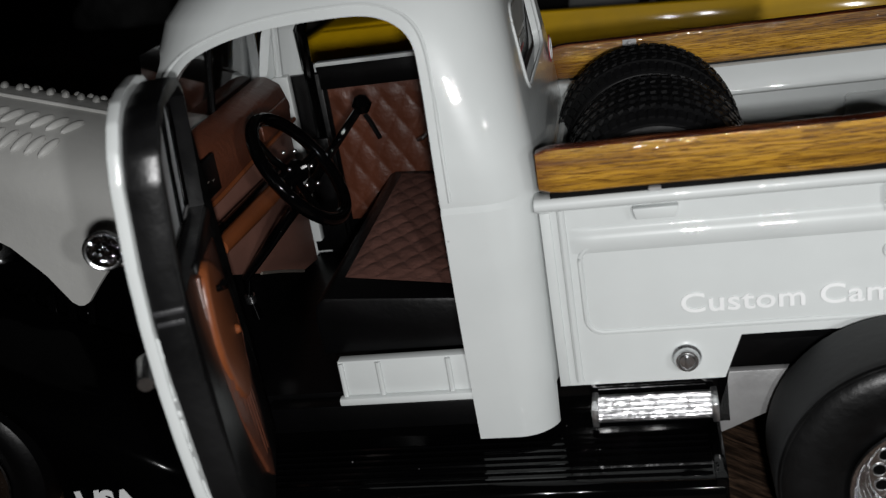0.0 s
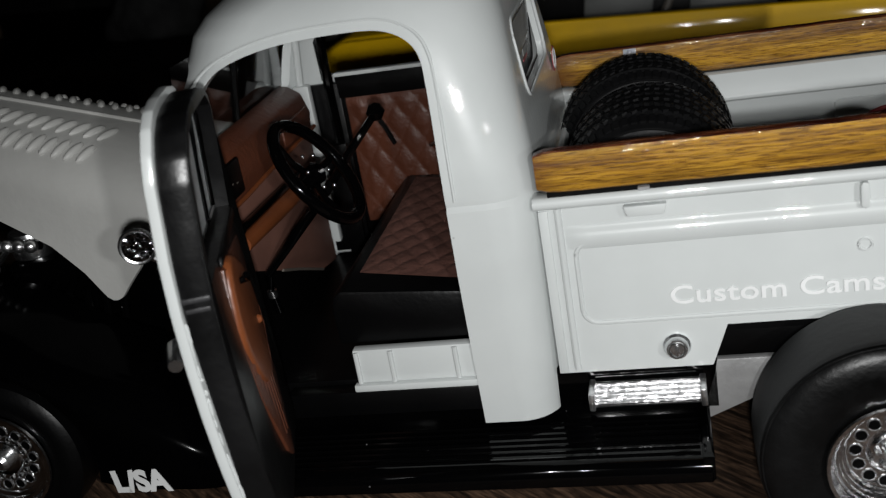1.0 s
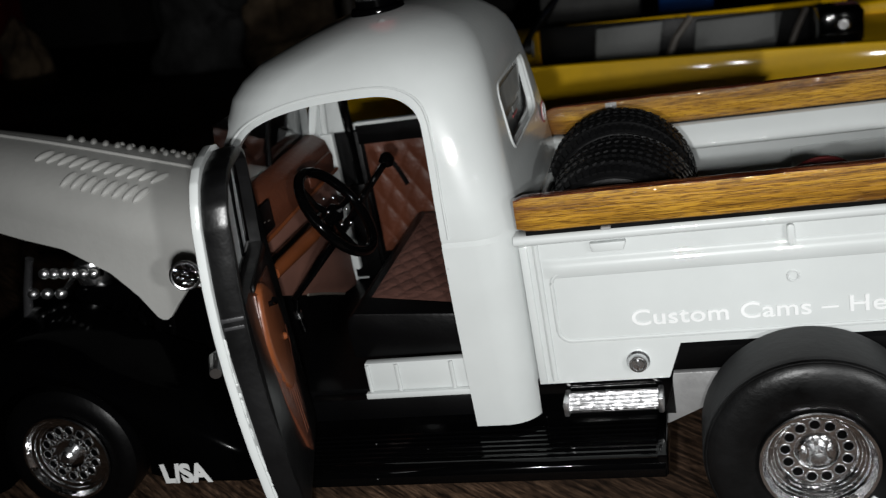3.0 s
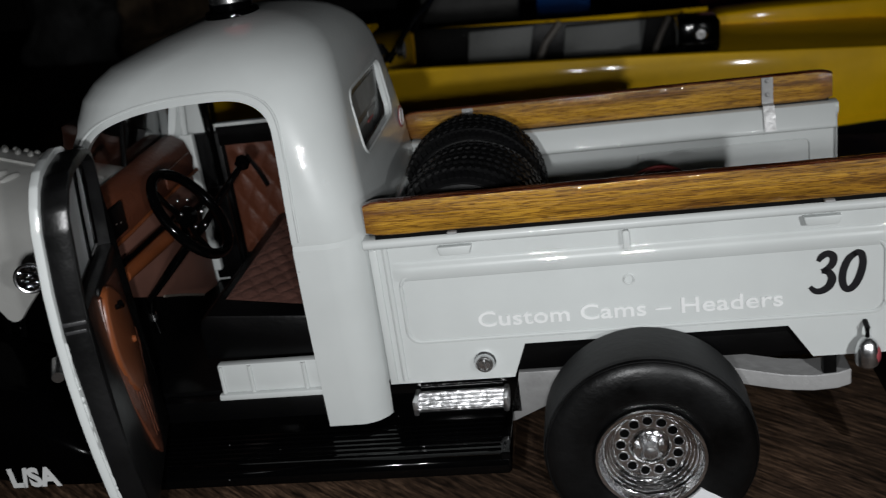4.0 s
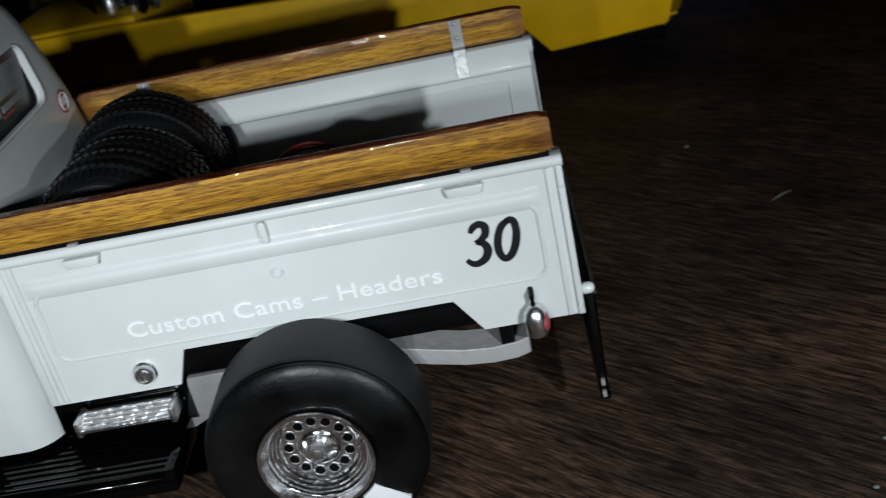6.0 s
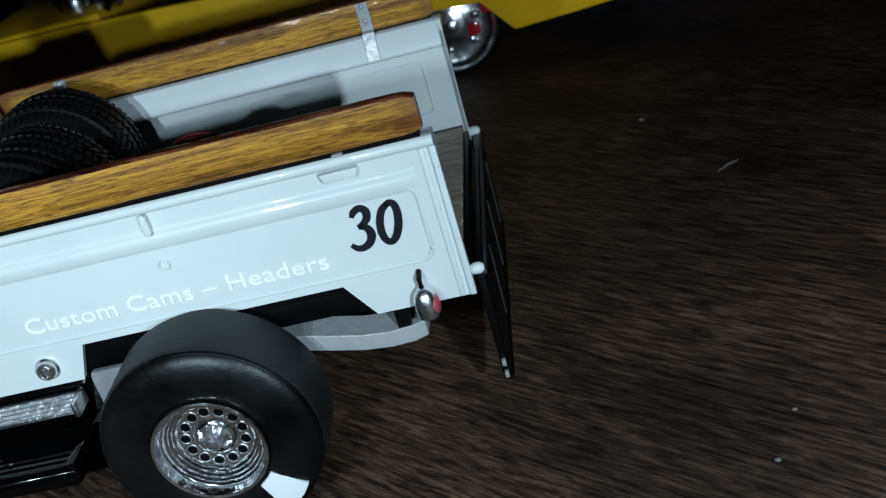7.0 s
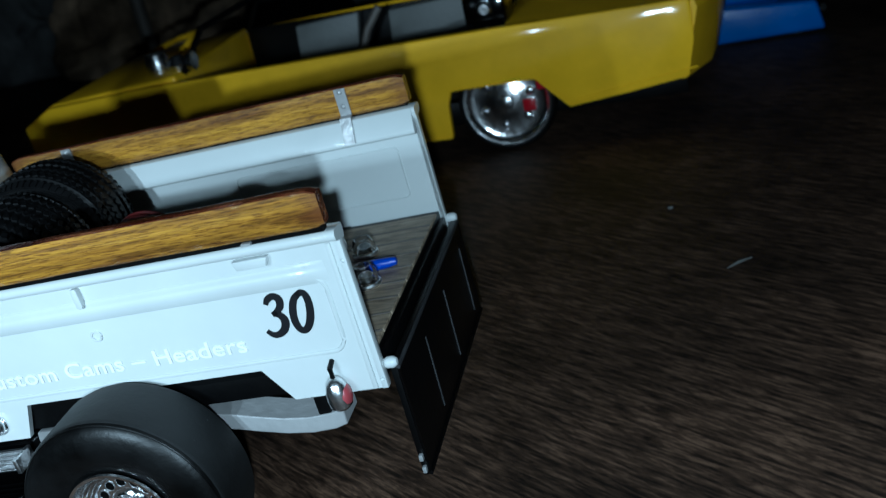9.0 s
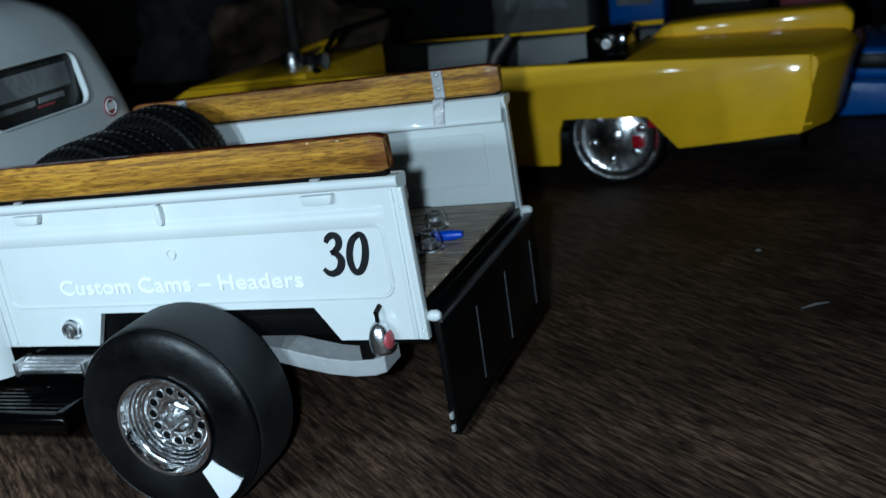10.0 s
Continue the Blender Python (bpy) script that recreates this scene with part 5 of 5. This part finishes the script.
loft(tops, bm)
part("rear_deck", bm, YELLOW, ycar, "broad yellow rear deck", smooth=30)
part("fin", prism([(7.0, 3.5), (7.5, 3.95), (9.0, 4.08), (12.95, 4.22), (13.25, 3.95), (13.2, 3.4)], YN + 4.9, YN + 6.5, bev=0.12, seg=3), YELLOW, ycar)
part("front_hood", prism([(-8.6, 1.0), (-8.7, 2.9), (-7.6, 3.45), (-3.2, 3.75), (-3.0, 1.0)], YN + 0.3, YN + 6.7, bev=0.1, seg=3), YELLOW, ycar)
part("cockpit_floor", box(-3.0, 7.0, YN + 0.35, YN + 6.65, 1.7, 1.9), SATIN, ycar)
part("cockpit_edge", tube([(5.4, YN + 0.5, 3.6), (6.6, YN + 1.3, 3.64), (7.0, YN + 2.6, 3.66), (7.05, YN + 4.6, 3.68)], 0.05, 8), SATIN, ycar)
for x0, x1 in ((-1.0, 1.45), (2.35, 5.3)):
    chair = part("seat", prism([(x0 - 0.1, 1.9), (x0 + 0.05, 3.68), (x1 - 0.1, 3.8), (x1 - 0.45, 1.9)], YN + 5.5, YN + 6.0, bev=0.06, seg=2), GREYSEAT, ycar, "dull grey seat back")
    part("seat_base", box(x0 + 0.1, x1 - 0.2, YN + 3.6, YN + 5.4, 1.9, 2.6, 0.15), GREYSEAT, chair)
part("strut", tube([(1.3, YN + 4.8, 2.2), (1.75, YN + 4.9, 3.3), (2.25, YN + 5.0, 3.95)], 0.13, 8), RAGGREY, ycar, "grey-brown slanting strut")
part("strut", tube([(5.2, YN + 4.8, 2.2), (5.6, YN + 4.9, 3.3), (5.9, YN + 5.0, 3.95)], 0.11, 8), RAGGREY, ycar)
part("side_lining", box(-3.0, 8.0, YN + 6.15, YN + 6.35, 1.9, 3.75, 0.03), SATIN, ycar)
part("far_rim", tube([(-3.0, YN + 6.5, 3.62), (3.0, YN + 6.5, 3.75), (7.3, YN + 6.2, 3.93)], 0.09, 8), YELLOW, ycar)
part("motor_box", box(5.85, 7.1, YN + 0.9, YN + 2.4, 3.0, 4.45, 0.12), BLACK, ycar, "black box with a chrome fitting")
part("fitting", turned([(0.2, 0.02), (0.22, -0.08), (0.14, -0.15), (0.0001, -0.15)], (6.5, YN + 0.9, 4.05), "y", 20), STEEL, ycar)
part("windscreen_post", tube([(-5.4, YN + 4.6, 3.3), (-4.8, YN + 4.6, 3.7), (-4.0, YN + 4.4, 4.25)], [0.16, 0.14, 0.1], 8), YELLOW, ycar)
part("hood_edge", tube([(-6.6, YN + 5.6, 3.6), (-5.2, YN + 5.2, 4.0), (-4.0, YN + 4.4, 4.25)], 0.1, 8), YELLOW, ycar)
part("windscreen_frame", tube([(-3.0, YN + 0.6, 3.7), (-2.2, YN + 0.9, 4.9), (-2.2, YN + 6.1, 4.9), (-3.0, YN + 6.4, 3.7)], 0.1, 8), SATIN, ycar)
part("mirror", turned([(0.0001, -0.2), (0.25, -0.1), (0.28, 0.1), (0.0001, 0.12)], (-2.5, YN + 0.3, 4.1), "x", 16), CHROME, ycar)
part("engine_bit", turned([(0.35, 3.6), (0.4, 4.0), (0.3, 4.3), (0.0001, 4.3)], (-4.2, YN + 1.4, 0), "z", 16), CHROME, ycar)
part("engine_bit", turned([(0.3, 3.6), (0.36, 3.9), (0.2, 4.15), (0.0001, 4.15)], (-3.4, YN + 1.2, 0), "z", 16), CHROME, ycar)


def car_wheel(parent, x, y, r, d):
    wheel = thing("wheel", "", "", None)
    wheel.parent = parent
    part("tyre", turned([(r * 0.86, 0.1 * d), (r * 0.95, 0.0), (r, 0.12 * d), (r, 0.8 * d), (r * 0.95, 0.9 * d), (r * 0.8, 0.8 * d)], (x, y, r), "y", 48, closed=True), TREAD, wheel)
    dish = [(r * 0.9, 0.05 * d), (r * 0.88, -0.05 * d), (r * 0.84, -0.04 * d), (r * 0.8, 0.06 * d), (r * 0.7, 0.12 * d), (r * 0.45, 0.1 * d), (r * 0.3, 0.02 * d), (r * 0.22, -0.02 * d), (0.0001, -0.04 * d), (0.0001, 0.4 * d), (r * 0.8, 0.5 * d)]
    rim = part("rim", turned(dish, (x, y, r), "y", 56), DISHCHROME, wheel, "polished chrome wheel disc", smooth=50)
    for k in range(6):
        a = 2 * math.pi * k / 6 + 0.3
        own = bmesh.new()
        bmesh.ops.create_uvsphere(own, u_segments=14, v_segments=8, radius=1)
        bmesh.ops.transform(own, matrix=Matrix.Translation((x + r * 0.5 * math.cos(a), y + 0.1 * d, r + r * 0.5 * math.sin(a))) @ Matrix.Rotation(-a, 4, "Y") @ Matrix.Diagonal((r * 0.11, 0.09, r * 0.09, 1)), verts=own.verts)
        part("wheel_bolt", own, DISHCHROME, rim)
    part("hub_cap", turned([(r * 0.15, 0.0), (r * 0.13, -0.12 * d), (r * 0.06, -0.16 * d), (0.0001, -0.165 * d)], (x, y, r), "y", 24), CHROME, rim)
    part("caliper", box(x + r * 0.3, x + r * 0.55, y - 0.02 if d > 0 else y - 0.2, y + 0.2 if d > 0 else y + 0.02, r * 0.75, r * 1.0, 0.04), RED, rim, "red brake caliper")
    part("caliper", box(x + r * 0.62, x + r * 0.8, y - 0.02 if d > 0 else y - 0.2, y + 0.2 if d > 0 else y + 0.02, r * 1.15, r * 1.4, 0.04), RED, rim, "red brake caliper")


for x in (6.8, -4.2):
    car_wheel(ycar, x, YN + 0.12, 1.45, 1)
    car_wheel(ycar, x, YN + 6.88, 1.45, -1)

# ---- a blue model car farther back ----
bcar = thing("model_car", "low blue model car standing farther back on the table", "model car", Matrix.Identity(4))
BS = [(12.3, 0.06), (12.2, 1.2), (12.5, 1.35), (16.3, 1.1), (16.55, 0.1)]
shell = part("body", prism(BS, 25.5, 32.5, bev=0.12, seg=3), BLUECAR, bcar)
part("cabin", prism([(12.9, 1.3), (13.2, 2.1), (13.6, 2.3), (14.8, 2.25), (15.2, 1.15)], 26.1, 31.9, bev=0.2, seg=3), BLUECAR, shell)
part("opening", prism([(13.2, 1.6), (13.4, 2.1), (14.7, 2.05), (14.9, 1.5)], 26.05, 26.2, bev=0.05), SATIN, shell)
part("bumper", tube([(16.5, 25.7, 0.8), (16.7, 29.0, 0.8), (16.5, 32.3, 0.8)], 0.12, 8), SATIN, bcar)
for x in (13.2, 15.6):
    for y, d in ((25.7, 1), (32.3, -1)):
        car_wheel(bcar, x, y, 0.45, d)

# ---- dim clutter at the back of the table ----
def crumpled(x, y, z0, sx, sy, sz, material, label, seed):
    own = bmesh.new()
    bmesh.ops.create_icosphere(own, subdivisions=5, radius=1)
    for v in own.verts:
        p = v.co * 1.9 + Vector((seed, 0, 0))
        k = 1 + 0.4 * noise.noise(p * 0.7) + 0.12 * abs(noise.noise(p * 1.6)) + 0.02 * noise.noise(p * 4)
        v.co = Vector((v.co.x * sx * k, v.co.y * sy * k, max(0, v.co.z + 0.35) * sz * k))
    ob = part("crumpled_cloth", own, material, None, smooth=70)
    ob.location = Vector((x, y, z0)) * CM
    return tagged(ob, label, "cloth", "cloths at the back")


RAG = paint("tan_rag", (0.20, 0.14, 0.085), 0.8, vary=0.4, grain=0.08, fine=200)
GREYRAG = paint("grey_rag", (0.04, 0.04, 0.04), 0.8, vary=0.4, grain=0.08, fine=200)
DIMRED = paint("dull_red_card", (0.16, 0.006, 0.005), 0.6, vary=0.2)
PALE = paint("pale_card", (0.15, 0.15, 0.145), 0.6, vary=0.15)
crumpled(-17, 42, 0, 5.5, 3, 3.4, RAG, "crumpled tan cloth lying at the back of the table", 1.0)
crumpled(-25, 44, 0, 4.0, 3, 4.2, GREYRAG, "crumpled grey cloth lying at the back of the table", 4.0)
crumpled(-38.5, 45, 0, 1.4, 1.2, 2.2, RAG, "small crumpled tan cloth at the back", 8.0)
stand = thing("stand", "grey metal stand at the back of the table", "stand", Matrix.Identity(4))
part("post", tube([(-14.6, 38, 0), (-14.6, 38, 12)], 0.35, 12), RAGGREY, stand)
part("arm", tube([(-14.6, 38, 4.6), (-12.9, 38, 5.6)], 0.25, 10), RAGGREY, stand)
part("foot", box(-15.4, -11.4, 36.5, 39.5, 0, 0.4, 0.1), RAGGREY, stand)


def carton(x, y, w, d, h, material, label):
    ob = thing("carton", label, "box", Matrix.Translation(Vector((x, y, 0)) * CM), "cartons at the back")
    b = part("body", box(0, w, 0, d, 0, h, 0.08), material, ob)
    part("lid_edge", box(-0.05, w + 0.05, -0.05, d + 0.05, h - 0.6, h - 0.4, 0.03), SATIN, b)
    part("print_bar", box(w * 0.15, w * 0.8, -0.07, -0.02, h * 0.35, h * 0.55), DECALGREY, b)
    return ob


carton(-6.0, 46, 5.5, 4, 6.5, PALE, "pale carton standing at the back of the table")
carton(0.5, 47, 3.0, 4, 6.0, BLUECAR, "small dark blue carton at the back of the table")
carton(4.5, 47, 4.5, 4, 5.5, SATIN, "black carton at the back of the table")
carton(9.6, 47, 3.2, 4, 6.2, DECALRED, "dark red carton at the back of the table")
carton(-44.5, 46, 3.4, 4, 6.0, DIMRED, "dull red carton at the back of the table")
shelf = thing("rack", "dark rack with a pale edge behind the cars", "rack", Matrix.Identity(4))
part("edge_rail", box(13.5, 40, 46, 46.6, 2.2, 2.8, 0.1), PALE, shelf)
for x in (14, 39):
    part("upright", box(x, x + 0.8, 46, 46.8, 0, 9, 0.08), SATIN, shelf)

chip = part("wood_chip", tube([(-0.3, -0.1, 0.02), (0.0, 0.02, 0.035), (0.32, 0.1, 0.02)], [0.01, 0.03, 0.012], 6), PALE, None)
chip.location = Vector((12.55, 8.0, 0)) * CM
chip.rotation_euler = (0, 0, radians(20))
tagged(chip, "tiny pale sliver lying on the dark table", "crumb")

# crumbs on the table
CRUMBS = ((11.71, -0.33, 0.045), (11.22, -1.34, 0.05), (11.21, 11.34, 0.07))
for x, y, r in CRUMBS:
    own = bmesh.new()
    bmesh.ops.create_icosphere(own, subdivisions=2, radius=1)
    for v in own.verts:
        v.co = Vector((v.co.x * r, v.co.y * r * 0.7, v.co.z * r * 0.45)) * (1 + 0.3 * noise.noise(v.co * 1.7 + Vector((x, y, 0))))
    crumb = part("crumb", own, PALE, None, smooth=60)
    crumb.location = Vector((x, y, r * 0.4)) * CM
    tagged(crumb, "tiny pale crumb lying on the dark table", "crumb", "crumbs on the table")
